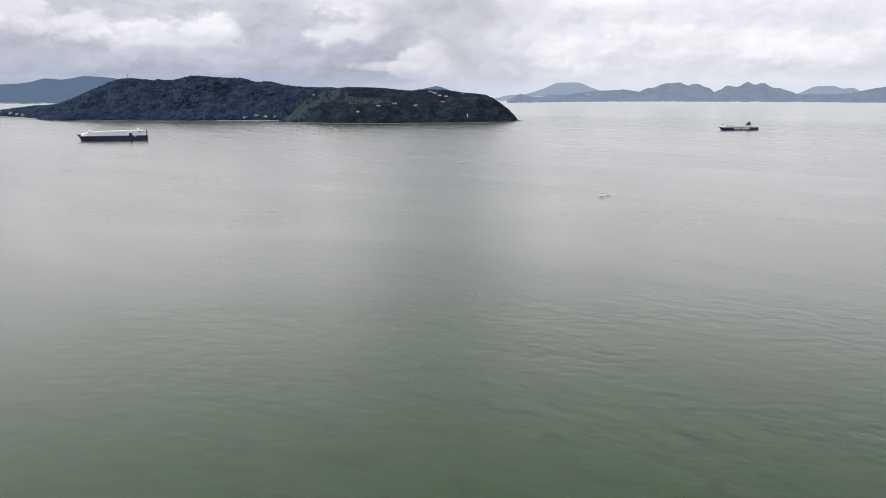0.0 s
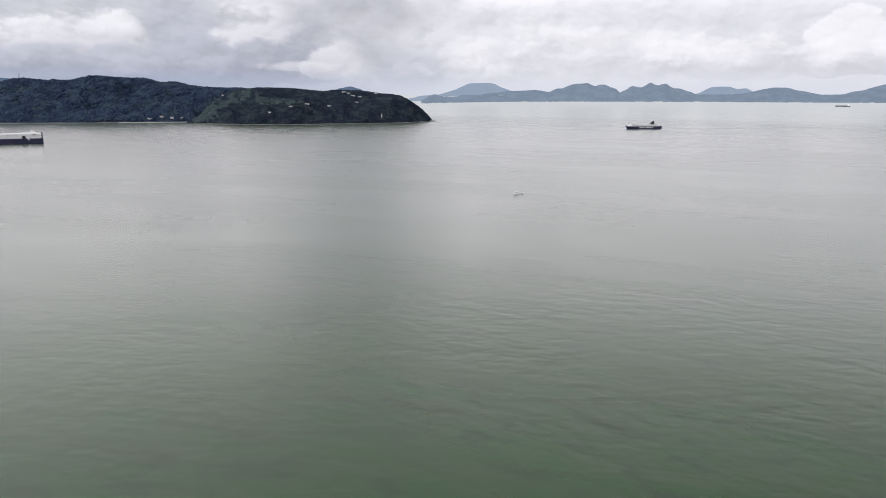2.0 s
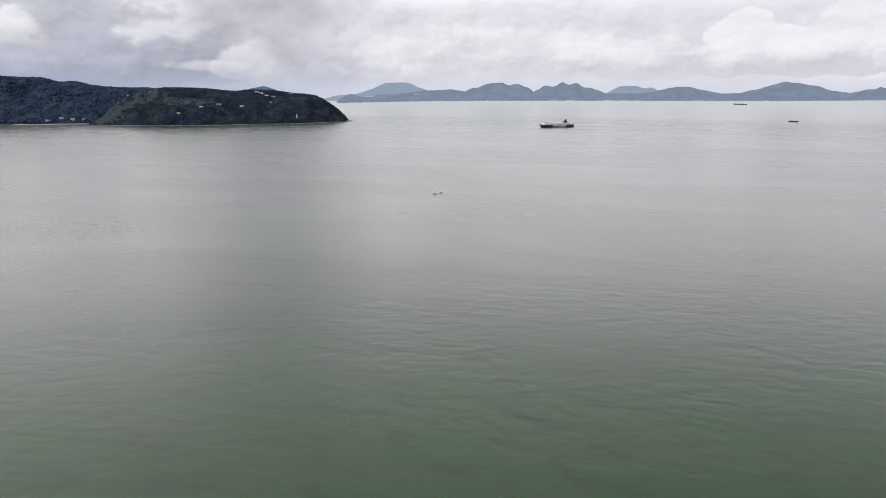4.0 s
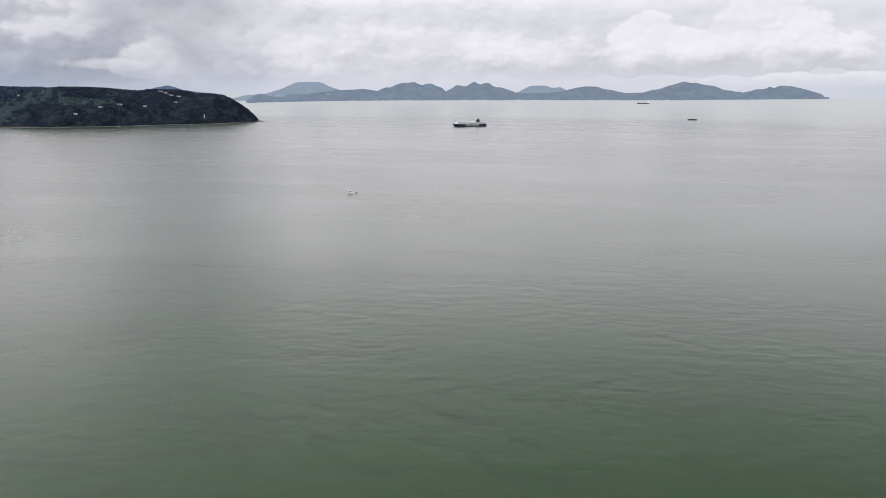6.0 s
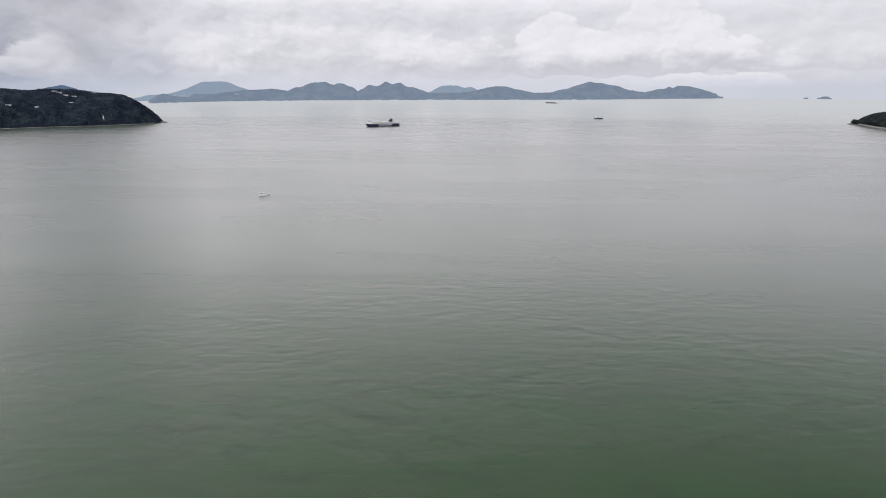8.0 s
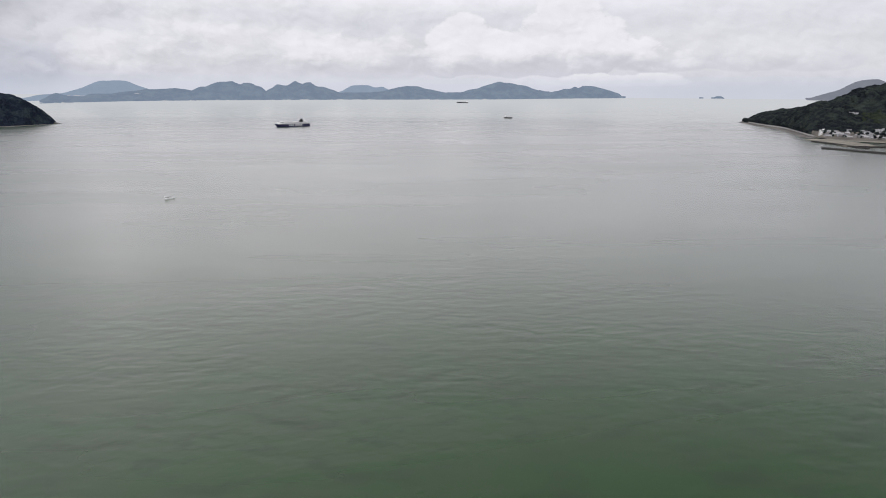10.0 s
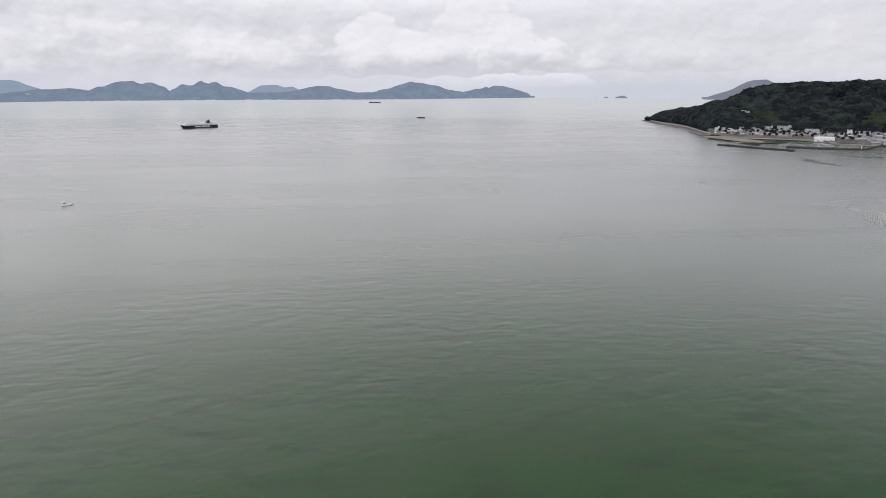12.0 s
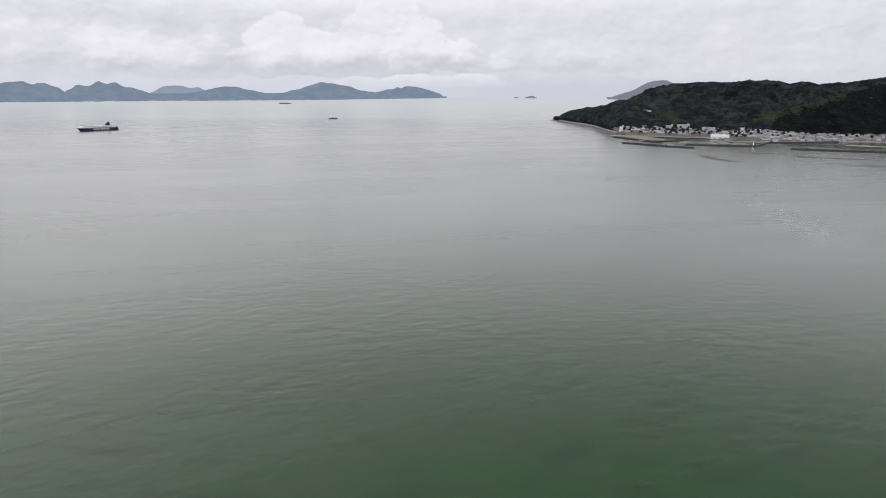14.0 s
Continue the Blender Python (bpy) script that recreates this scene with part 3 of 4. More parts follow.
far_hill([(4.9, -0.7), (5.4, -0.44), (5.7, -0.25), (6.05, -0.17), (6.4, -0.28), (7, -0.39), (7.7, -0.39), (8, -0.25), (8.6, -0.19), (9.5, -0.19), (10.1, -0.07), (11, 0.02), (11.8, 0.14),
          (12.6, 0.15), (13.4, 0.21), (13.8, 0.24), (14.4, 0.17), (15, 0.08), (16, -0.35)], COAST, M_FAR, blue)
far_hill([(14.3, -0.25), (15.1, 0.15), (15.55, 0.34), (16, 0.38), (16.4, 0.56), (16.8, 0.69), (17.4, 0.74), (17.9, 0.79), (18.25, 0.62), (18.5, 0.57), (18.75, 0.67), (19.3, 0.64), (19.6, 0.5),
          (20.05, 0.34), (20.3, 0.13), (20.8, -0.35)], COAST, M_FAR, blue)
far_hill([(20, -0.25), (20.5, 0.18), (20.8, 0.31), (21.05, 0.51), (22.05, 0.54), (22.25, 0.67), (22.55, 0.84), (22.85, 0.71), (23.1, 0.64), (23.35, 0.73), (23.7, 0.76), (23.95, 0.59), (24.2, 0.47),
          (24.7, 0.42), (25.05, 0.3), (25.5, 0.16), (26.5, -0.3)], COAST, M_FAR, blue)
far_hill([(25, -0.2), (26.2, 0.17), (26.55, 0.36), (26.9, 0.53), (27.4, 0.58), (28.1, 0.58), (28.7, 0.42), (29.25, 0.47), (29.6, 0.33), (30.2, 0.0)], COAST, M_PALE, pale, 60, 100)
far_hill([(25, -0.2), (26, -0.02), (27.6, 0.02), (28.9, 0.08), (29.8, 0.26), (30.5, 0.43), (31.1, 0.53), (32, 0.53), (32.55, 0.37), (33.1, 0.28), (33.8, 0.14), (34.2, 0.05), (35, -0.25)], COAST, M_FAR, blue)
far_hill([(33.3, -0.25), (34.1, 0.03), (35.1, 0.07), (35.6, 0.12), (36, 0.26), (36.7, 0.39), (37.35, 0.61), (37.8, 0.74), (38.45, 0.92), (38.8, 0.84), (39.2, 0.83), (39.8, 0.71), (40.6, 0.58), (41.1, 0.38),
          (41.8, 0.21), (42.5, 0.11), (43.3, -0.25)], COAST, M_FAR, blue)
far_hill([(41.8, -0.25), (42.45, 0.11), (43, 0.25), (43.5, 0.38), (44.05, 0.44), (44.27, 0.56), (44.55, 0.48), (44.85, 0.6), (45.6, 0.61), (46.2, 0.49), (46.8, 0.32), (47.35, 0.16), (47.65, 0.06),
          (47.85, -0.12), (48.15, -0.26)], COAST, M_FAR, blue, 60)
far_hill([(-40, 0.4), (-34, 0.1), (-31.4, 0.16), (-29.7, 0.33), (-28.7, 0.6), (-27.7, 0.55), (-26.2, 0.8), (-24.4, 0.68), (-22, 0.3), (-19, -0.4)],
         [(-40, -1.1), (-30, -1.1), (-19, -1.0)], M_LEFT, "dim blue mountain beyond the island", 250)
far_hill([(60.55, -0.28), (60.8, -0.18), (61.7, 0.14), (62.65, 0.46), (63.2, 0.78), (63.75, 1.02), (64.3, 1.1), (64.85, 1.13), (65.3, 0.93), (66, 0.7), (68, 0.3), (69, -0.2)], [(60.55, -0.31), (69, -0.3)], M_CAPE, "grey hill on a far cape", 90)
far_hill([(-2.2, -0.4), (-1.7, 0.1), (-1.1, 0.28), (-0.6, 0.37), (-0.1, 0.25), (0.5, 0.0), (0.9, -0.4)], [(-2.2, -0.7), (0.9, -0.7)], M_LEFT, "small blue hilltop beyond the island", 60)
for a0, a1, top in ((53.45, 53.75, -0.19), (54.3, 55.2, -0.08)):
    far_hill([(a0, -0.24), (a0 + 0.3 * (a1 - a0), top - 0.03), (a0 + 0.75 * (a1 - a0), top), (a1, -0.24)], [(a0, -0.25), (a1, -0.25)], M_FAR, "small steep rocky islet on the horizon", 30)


# ---------------------------------------------------------------- ships
def hull_rings(length, beam, depth, rake=6.0, sheer=2.0, low=-1.5):
    """Cross rings of a ship's hull from stern (+x) to bow (-x)."""
    rings = []
    for k in range(15):
        u = k / 14
        x = length / 2 - u * length
        w = beam / 2 * (1 - max(0, (u - 0.72) / 0.28) ** 2.2 * 0.97) * (1 - max(0, (0.06 - u) / 0.06) * 0.08)
        wl = w * (1 - max(0, (u - 0.6) / 0.4) ** 2 * 0.5)
        top = depth + sheer * max(0, (u - 0.7) / 0.3) ** 2
        lean = rake * max(0, (u - 0.85) / 0.15)
        rings.append([(x - lean * 0.0 + lean * 0.8, -wl, low), (x - lean, -w, top), (x - lean, w, top), (x + lean * 0.8, wl, low)])
    return rings


def car_carrier():
    L = 146
    ship = thing("car_carrier", "navy and white car carrier ship under way", "ship",
                 Matrix.Translation(at(-24.7, 1862)) @ Matrix.Rotation(radians(24.7), 4, "Z") @ Matrix.Identity(4))
    bm = bmesh.new()
    loft(bm, hull_rings(L, 25, 10.5, 5, 4.0))
    part("hull", bm, M_NAVY, ship)
    bm = bmesh.new()
    loft(bm, [[(x, -w, 10.55), (x + c, -w, h - 1.2), (x + c, -w + 1.2, h), (x + c, w - 1.2, h), (x + c, w, h - 1.2), (x, w, 10.55)] for x, w, h, c in
              ((70, 12.2, 21.5, 0), (60, 12.4, 23.0, 0), (10, 12.4, 22.2, 0), (-30, 12.4, 21.2, 0), (-48, 12.0, 19.6, 0.6), (-60, 10.5, 17.6, 1.0), (-67, 7.0, 16.6, 1.5), (-71, 4.0, 16.0, 2))])
    part("superstructure", bm, M_WHITE, ship, "white upper decks")
    part("bridge", boxes(((-55, -10, 17.5), (-46, 10, 22.2)), ((-53.5, -13, 20.7), (-49, 13, 22.8)), bevel=0.3), M_WHITE, ship)
    part("bridge_window", boxes(((-55.2, -9.5, 20.8), (-54.6, 9.5, 21.8))), M_GLASS, ship)
    part("funnel", boxes(((50, -4, 23), (57, 2, 27.5)), bevel=0.8), M_WHITE, ship)
    part("deck_house", boxes(((-12, -5, 21.3), (-6, 3, 24.4)), bevel=0.3), M_DECK, ship, "tan deck house")
    part("stern_ramp", boxes(((69.8, -8, 3), (72.2, 8, 24.5)), bevel=0.4), M_NAVY, ship, "raised dark stern ramp")
    part("side_door", boxes(((32, -12.72, 10.6), (40, -12.3, 17.2)), bevel=0.15), M_DARK, ship)
    bm = bmesh.new()
    rod(bm, (38, -13.4, 15.5), (46, -15.5, 7.5), 0.9)
    rod(bm, (32, -13.2, 17.5), (39, -13.2, 17.5), 0.7)
    part("ramp_arm", bm, M_WHITE, ship)
    for x in range(-44, 48, 9):
        deck = np.interp(x, (-48, -30, 10, 60), (19.6, 21.2, 22.2, 23.0)) - 0.2
        part("deck_vent", boxes(((x, -9, deck), (x + 2, -6, deck + 1.3)), bevel=0.2), M_WHITE, ship)
    for x in (-36, -20, 4, 20):
        part("side_vent", boxes(((x, -12.56, 17.5), (x + 2.4, -12.36, 18.6))), M_GREY, ship)
    part("lifeboat", boxes(((52, -13.4, 18.4), (60, -12.5, 20.4)), bevel=0.5), M_DECK, ship, "orange-tan enclosed lifeboat")
    part("rail_line", boxes(((-40, -12.48, 10.6), (70, -12.3, 11.0))), M_GREY, ship)
    bm = bmesh.new()
    rod(bm, (-50, 0, 22.5), (-50, 0, 27.5), 0.4, 0.2)
    rod(bm, (-50, -3, 25.5), (-50, 3, 25.5), 0.25)
    part("mast", bm, M_WHITE, ship)
    return ship


def ferry():
    ship = thing("ferry", "dark blue and white ferry with a tall funnel", "ship",
                 Matrix.Translation(at(22.25, 2640)) @ Matrix.Rotation(radians(-22.25 + 36), 4, "Z"))
    bm = bmesh.new()
    loft(bm, hull_rings(140, 21, 9.2, 6, 1.5))
    part("hull", bm, M_NAVY, ship)
    bm = bmesh.new()
    loft(bm, [[(x, -w, 9.25), (x + 1, -w, h), (x + 1, w, h), (x, w, 9.25)] for x, w, h in
              ((61, 10.2, 14.8), (10, 10.4, 15.6), (-40, 10.4, 16.6), (-56, 8.4, 16.2), (-68, 3.6, 12.6))])
    part("superstructure", bm, M_WHITE, ship, "white passenger decks")
    part("bridge", boxes(((-56, -11, 15.6), (-47, 11, 18.9)), bevel=0.3), M_WHITE, ship)
    part("bridge_window", boxes(((-56.25, -10.5, 17.2), (-55.9, 10.5, 18.3))), M_GLASS, ship)
    bm = bmesh.new()
    loft(bm, [[(26, -3, 14.8), (44, -3, 14.8), (44, 3, 14.8), (26, 3, 14.8)], [(32, -2.4, 22), (43, -2.4, 22), (43, 2.4, 22), (32, 2.4, 22)],
              [(38, -1.8, 27), (41.5, -1.8, 27), (41.5, 1.8, 27), (38, 1.8, 27)]])
    part("funnel", bm, M_DARK, ship, "tall dark raked funnel")
    part("deck_house", boxes(((2, -6, 15), (24, 6, 17.0)), bevel=0.3), M_WHITE, ship)
    for k, x in enumerate((-24, -16, -8, 4, 12, 20, 28)):
        part("letter_bar", boxes(((x, -10.8, 3.0), (x + 5.6, -10.4, 7.8))), M_WHITE, ship)
    for deck in (10.6, 13.2):
        for k in range(22):
            part("window", boxes(((-42 + k * 4.2, -10.52, deck), (-40.4 + k * 4.2, -10.3, deck + 0.6))), M_GLASS, ship)
    part("bow_rail", boxes(((-66, -3.4, 12.8), (-60, 3.4, 13.8)), bevel=0.2), M_WHITE, ship)
    for x in (-30, -18, -6):
        part("lifeboat", boxes(((x, -11.6, 11.4), (x + 7, -10.6, 12.8)), bevel=0.4), M_WHITE, ship)
    bm = bmesh.new()
    rod(bm, (-50, 0, 18.5), (-50, 0, 25), 0.4, 0.2)
    part("mast", bm, M_WHITE, ship)
    return ship


def cargo_ship(name, label, m, L, B, hull, house_x):
    ship = thing(name, label, "ship", m)
    bm = bmesh.new()
    loft(bm, hull_rings(L, B, L * 0.065, L * 0.03, L * 0.02))
    part("hull", bm, hull, ship)
    d = L * 0.065
    part("wheelhouse", boxes(((house_x, -B * 0.4, d), (house_x + L * 0.13, B * 0.4, d + L * 0.09)), ((house_x + L * 0.01, -B * 0.3, d + L * 0.09), (house_x + L * 0.1, B * 0.3, d + L * 0.13)), bevel=0.2), M_WHITE, ship)
    part("hatch", boxes(((-L * 0.36, -B * 0.33, d), (house_x - L * 0.03, B * 0.33, d + L * 0.025)), bevel=0.2), M_GREY, ship)
    bm = bmesh.new()
    rod(bm, (-L * 0.38, 0, d), (-L * 0.38, 0, d + L * 0.12), L * 0.008, L * 0.004)
    part("foremast", bm, M_GREY, ship)
    bm = bmesh.new()
    rod(bm, (house_x + L * 0.06, 0, d + L * 0.12), (house_x + L * 0.06, 0, d + L * 0.2), L * 0.008, L * 0.004)
    part("mast", bm, M_GREY, ship)
    return ship


def on_sea(az, r, heading):
    return Matrix.Translation(at(az, r, float(sea_level(r)))) @ Matrix.Rotation(radians(heading - az), 4, "Z")


car_carrier()
ferry()
cargo_ship("coaster", "small dark-hulled coaster with a white wheelhouse near its stern", on_sea(39.2, 3610, 160) @ Matrix.Diagonal((1, 1, 1.9, 1)), 42, 9, M_DARK, 11)
cargo_ship("tanker", "long dark cargo ship far off on the pale water", on_sea(35.57, sea_range(-0.73), 0), 72, 9, M_DARK, 24)


M_BOAT = painted("bright_white_paint", (0.93, 0.935, 0.95), 0.03, 0.4)
M_PALE_DECK = painted("pale_deck", (0.78, 0.78, 0.77), 0.15, 0.6, 1.5)


def fishing_boat():
    boat = thing("fishing_boat", "small white fishing boat with a cabin", "boat", on_sea(12.85, 862, 184))
    bm = bmesh.new()
    loft(bm, hull_rings(11.4, 3.2, 1.2, 1.0, 0.6, -0.4))
    part("hull", bm, M_BOAT, boat)
    part("cabin", boxes(((0.9, -1.1, 1.1), (5.0, 1.1, 3.1)), ((0.5, -1.3, 3.1), (5.3, 1.3, 3.3)), bevel=0.08), M_BOAT, boat)
    part("cabin_window", boxes(((0.82, -0.8, 2.1), (0.92, 0.8, 2.8)), ((1.4, 1.06, 2.1), (4.4, 1.14, 2.8)), ((1.4, -1.14, 2.1), (4.4, -1.06, 2.8))), M_GLASS, boat)
    part("deck", boxes(((-4, -1.1, 1.15), (5.6, 1.1, 1.22))), M_PALE_DECK, boat)
    bm = bmesh.new()
    rod(bm, (3.2, 0, 3), (3.2, 0, 5), 0.07, 0.04)
    part("mast", bm, M_GREY, boat)


fishing_boat()


# ---------------------------------------------------------------- shores
def ribbon(name, points, width, mat, parent=None, z=0.4, lift=0.0, steps=60, ragged=0.0):
    """A band along a smooth line of (heading, distance) points, with a coordinate across it."""
    az, r = np.array(points, float).T
    t = np.linspace(0, 1, len(points))
    u = np.linspace(0, 1, steps)
    fa, fr = curve(list(zip(t, az)))(u), curve(list(zip(t, r)))(u)
    mid = np.stack([fr * np.sin(np.radians(fa)), fr * np.cos(np.radians(fa))], 1)
    go = np.gradient(mid, axis=0)
    go /= np.linalg.norm(go, axis=1)[:, None]
    side = np.stack([go[:, 1], -go[:, 0]], 1)
    across = np.linspace(-0.5, 0.5, 9)
    wide = width * (1 + ragged * rough_noise(u * 14, u * 0 + width, 4))
    xy = mid[:, None] + side[:, None] * (across[None, :, None] * wide[:, None, None])
    hump = lift * (1 - (2 * across) ** 2)
    zz = z + np.broadcast_to(hump, xy.shape[:2]) + sea_level(np.linalg.norm(xy, axis=2))
    faces = grid_faces(steps, len(across))
    ob = sheet(name, np.concatenate([xy, zz[..., None]], 2).reshape(-1, 3), faces, mat, parent)
    uv = ob.data.uv_layers.new(name="across")
    vu = np.stack(np.meshgrid(u, across + 0.5, indexing="ij"), -1).reshape(-1, 2)
    uv.data.foreach_set("uv", vu[faces.ravel()].astype(np.float32).ravel())
    return ob


def shore_line(land, a0, a1, offset):
    a = np.linspace(a0, a1, 24)
    return [(x, float(land.shore(np.array(x)) + offset)) for x in a]


ribbon("shore", shore_line(main_isle, -29, -12.6, -2), 14, M_ROCK, island, 0.2, 1.2, 160, 0.7)
ribbon("shore", shore_line(head_isle, -12.7, 5.7, -2), 12, M_ROCK, island, 0.2, 1.2, 160, 0.7)
ribbon("beach", shore_line(main_isle, -17.5, -12.3, -12), 26, M_SAND, island, 0.3, 2.0, 60, 0.4)
ribbon("beach", shore_line(main_isle, -33, -29.4, -8), 26, M_SAND, island, 0.3, 2.0, 60, 0.5)
ribbon("shore", shore_line(headland, 56.7, 61.5, -22), 48, M_ROCK, head_land, 0.2, 1.4, 120, 0.6)
ribbon("coast_road", shore_line(headland, 57.0, 61.6, 6), 11, M_CONCRETE, head_land, 3.6, 0.3, 80)


def town_level(s, az):
    return 3.6 + 1.06 * town_rise(az) * np.clip(s, 0, 1) ** 1.4


def town_spot(az, s):
    r = float(headland.shore(np.array(az))) + 4 + s * (700 * float(town_depth(np.array(az))) - 6)
    return at(az, r, float(town_level(s, np.array(az))))


def town_ground():
    """The paved and sandy flat under the town."""
    az = np.arange(61.2, 88, 0.2)
    s = np.linspace(0, 1, 12)
    ss, aa = np.meshgrid(s, az, indexing="ij")
    r = headland.shore(aa) + 4 + ss * (700 * town_depth(aa) - 6)
    z = town_level(ss, aa) + 0.4 * rough_noise(aa * 3, ss * 4, 3) + np.where(ss == 0, -4.5, 0)
    return sheet("town_ground", np.stack([r * np.sin(np.radians(aa)), r * np.cos(np.radians(aa)), z], -1).reshape(-1, 3), grid_faces(len(s), len(az))[:, ::-1], M_TOWN, head_land)


M_TOWN = soil_material("town_ground", (0.12, 0.115, 0.105), (0.21, 0.195, 0.17))
town_ground()


def breakwater(points, width, height, label):
    """A concrete mole with sloping sides and a parapet on its sea side."""
    ob = thing("breakwater", label, "breakwater", group="harbour walls")
    pts = [at(a, r) for a, r in points]
    rings, wall = [], []
    for k, p in enumerate(pts):
        go = (pts[min(k + 1, len(pts) - 1)] - pts[max(k - 1, 0)]).normalized()
        side = Vector((go.y, -go.x, 0))
        if side.dot(p) > 0:
            side = -side
        w = width / 2
        rings.append([p + side * (w + 2) - Vector((0, 0, 1)), p + side * w + Vector((0, 0, height)), p - side * w + Vector((0, 0, height)), p - side * (w + 2) - Vector((0, 0, 1))])
        wall.append([p + side * w + Vector((0, 0, height)), p + side * w + Vector((0, 0, height + 1.4)), p + side * (w - 1) + Vector((0, 0, height + 1.4)), p + side * (w - 1) + Vector((0, 0, height))])
    bm = bmesh.new()
    loft(bm, rings)
    part("mole", bm, M_MOLE, ob)
    bm = bmesh.new()
    loft(bm, wall)
    part("parapet", bm, M_PARAPET, ob)
    return ob


M_SPIT = soil_material("sandy_ground", (0.25, 0.238, 0.205), (0.36, 0.34, 0.29))
M_PARAPET = painted("weathered_concrete", (0.072, 0.067, 0.068), 0.5, 0.9, 0.1, (0.04, 0.055, 0.05))
M_MOLE = painted("wet_concrete", (0.04, 0.038, 0.038), 0.5, 0.9, 0.1, (0.05, 0.05, 0.045))
mole_label = "dark weathered concrete breakwater in front of the harbour"
breakwater([(61.99, 1892), (63.7, 1840), (65.4, 1796), (67.15, 1764)], 6, 2.4, mole_label)
breakwater([(66.57, 1879), (69, 1866), (71.49, 1885), (72.3, 2046), (74.3, 2088), (76.7, 2170)], 6, 2.4, mole_label)
breakwater([(64.44, 1975), (65.4, 2010), (66.56, 2050)], 6, 2.2, "dark inner jetty sheltering the small harbour basin")
breakwater([(73.8, 1826), (76.5, 1815), (79.64, 1826), (84, 1850)], 6, 2.4, mole_label)
ribbon("sand_spit", [(61.7, 2260), (62.6, 2185), (63.7, 2090), (64.6, 1995)], 90, M_SPIT, head_land, 1.0, 2.2, 40, 0.3)
ribbon("quay", [(64.3, 2215), (66, 2196), (68.4, 2186)], 40, M_SPIT, head_land, 2.0, 1.6, 40, 0.1)
ribbon("quay", [(69.2, 2135), (70.3, 2140), (71.6, 2135)], 90, M_SPIT, head_land, 2.4, 2.0, 40, 0.2)
ribbon("sand_bar", [(77.3, 2060), (79.5, 2045), (84, 2060)], 60, M_SPIT, head_land, 0.1, 0.5, 40, 0.4)
breakwater([(61.35, 2150), (63.19, 2038), (64.74, 1930)], 9, 2.6, "pale stone jetty beside the small harbour")


def seawall(label, a0, a1, top, mat, n=26):
    ob = thing("seawall", label, "seawall")
    a = np.linspace(a0, a1, n)
    for k in range(n - 1):
        bm = bmesh.new()
        r0, r1 = (float(headland.shore(np.array(x))) - 1 for x in (a[k], a[k + 1]))
        loft(bm, [[at(x, r - 2, -1), at(x, r - 0.6, top), at(x, r + 0.6, top), at(x, r + 6, -1)] for x, r in ((a[k], r0), (a[k + 1] - 0.01, r1))])
        part("wall_panel", bm, mat, ob)


seawall("grey concrete seawall along the town shore", 61.6, 84, 2.6, M_CONCRETE)
M_REVETMENT = painted("pale_concrete", (0.62, 0.61, 0.59), 0.4, 0.9, 0.12, (0.22, 0.2, 0.17))
seawall("pale concrete revetment below the wooded tip of the headland", 57.0, 61.4, 7.0, M_REVETMENT, 18)


# ---------------------------------------------------------------- buildings
def gable(bm, w, d, h, rise, over):
    """A ridged roof with eaves, its ridge along x."""
    t = 0.35
    prof = [(-d / 2 - over, h - over * rise / (d / 2)), (0, h + rise), (d / 2 + over, h - over * rise / (d / 2))]
    ring = [(y, z) for y, z in prof] + [(y, z - t) for y, z in prof[::-1]]
    loft(bm, [[(x, y, z) for y, z in ring] for x in (-w / 2 - over, w / 2 + over)])


def hip(bm, w, d, h, rise, over):
    a, b = w / 2 + over, d / 2 + over
    base = [bm.verts.new(p) for p in ((-a, -b, h), (a, -b, h), (a, b, h), (-a, b, h))]
    low = [bm.verts.new((v.co.x, v.co.y, h - 0.3)) for v in base]
    p, q = bm.verts.new((-(a - b), 0, h + rise)), bm.verts.new((a - b, 0, h + rise))
    for f in ((base[0], base[1], q, p), (base[1], base[2], q), (base[2], base[3], p, q), (base[3], base[0], p), low[::-1]):
        bm.faces.new(f)
    for k in range(4):
        bm.faces.new((low[k], low[(k + 1) % 4], base[(k + 1) % 4], base[k]))
    bmesh.ops.recalc_face_normals(bm, faces=bm.faces)


def house(label, w, d, h, rise, roof, wall, kind):
    ob = thing("house", label, "house", group="houses of the town")
    bm = bmesh.new()
    if kind == "gable":
        loft(bm, [[(x, -d / 2, -2), (x, -d / 2, h - 0.05), (x, 0, h + rise - 0.45), (x, d / 2, h - 0.05), (x, d / 2, -2)] for x in (-w / 2, w / 2)])
    else:
        box(bm, (-w / 2, -d / 2, -2), (w / 2, d / 2, h - 0.05))
    part("wall", bm, wall, ob)
    bm = bmesh.new()
    (gable if kind == "gable" else hip)(bm, w, d, h, rise, 0.7)
    part("roof", bm, roof, ob)
    for floor in range(max(1, int(h // 2.9))):
        for x in np.linspace(-w / 2 + 1.8, w / 2 - 1.8, max(2, int(w // 3.5))):
            win = part("window", boxes(((x - 0.8, -d / 2 - 0.06, 1.0 + floor * 2.9), (x + 0.8, -d / 2 + 0.05, 2.3 + floor * 2.9))), M_GLASS, ob)
    part("door", boxes(((-0.6, -d / 2 - 0.08, 0), (0.5, -d / 2 + 0.05, 2.05))), M_TILE_BROWN, ob)
    return ob


M_WALL_PALE = painted("pale_wall", (0.70, 0.72, 0.76), 0.3, 0.8, 0.6, rust=(0.26, 0.26, 0.265), vary=0.5)


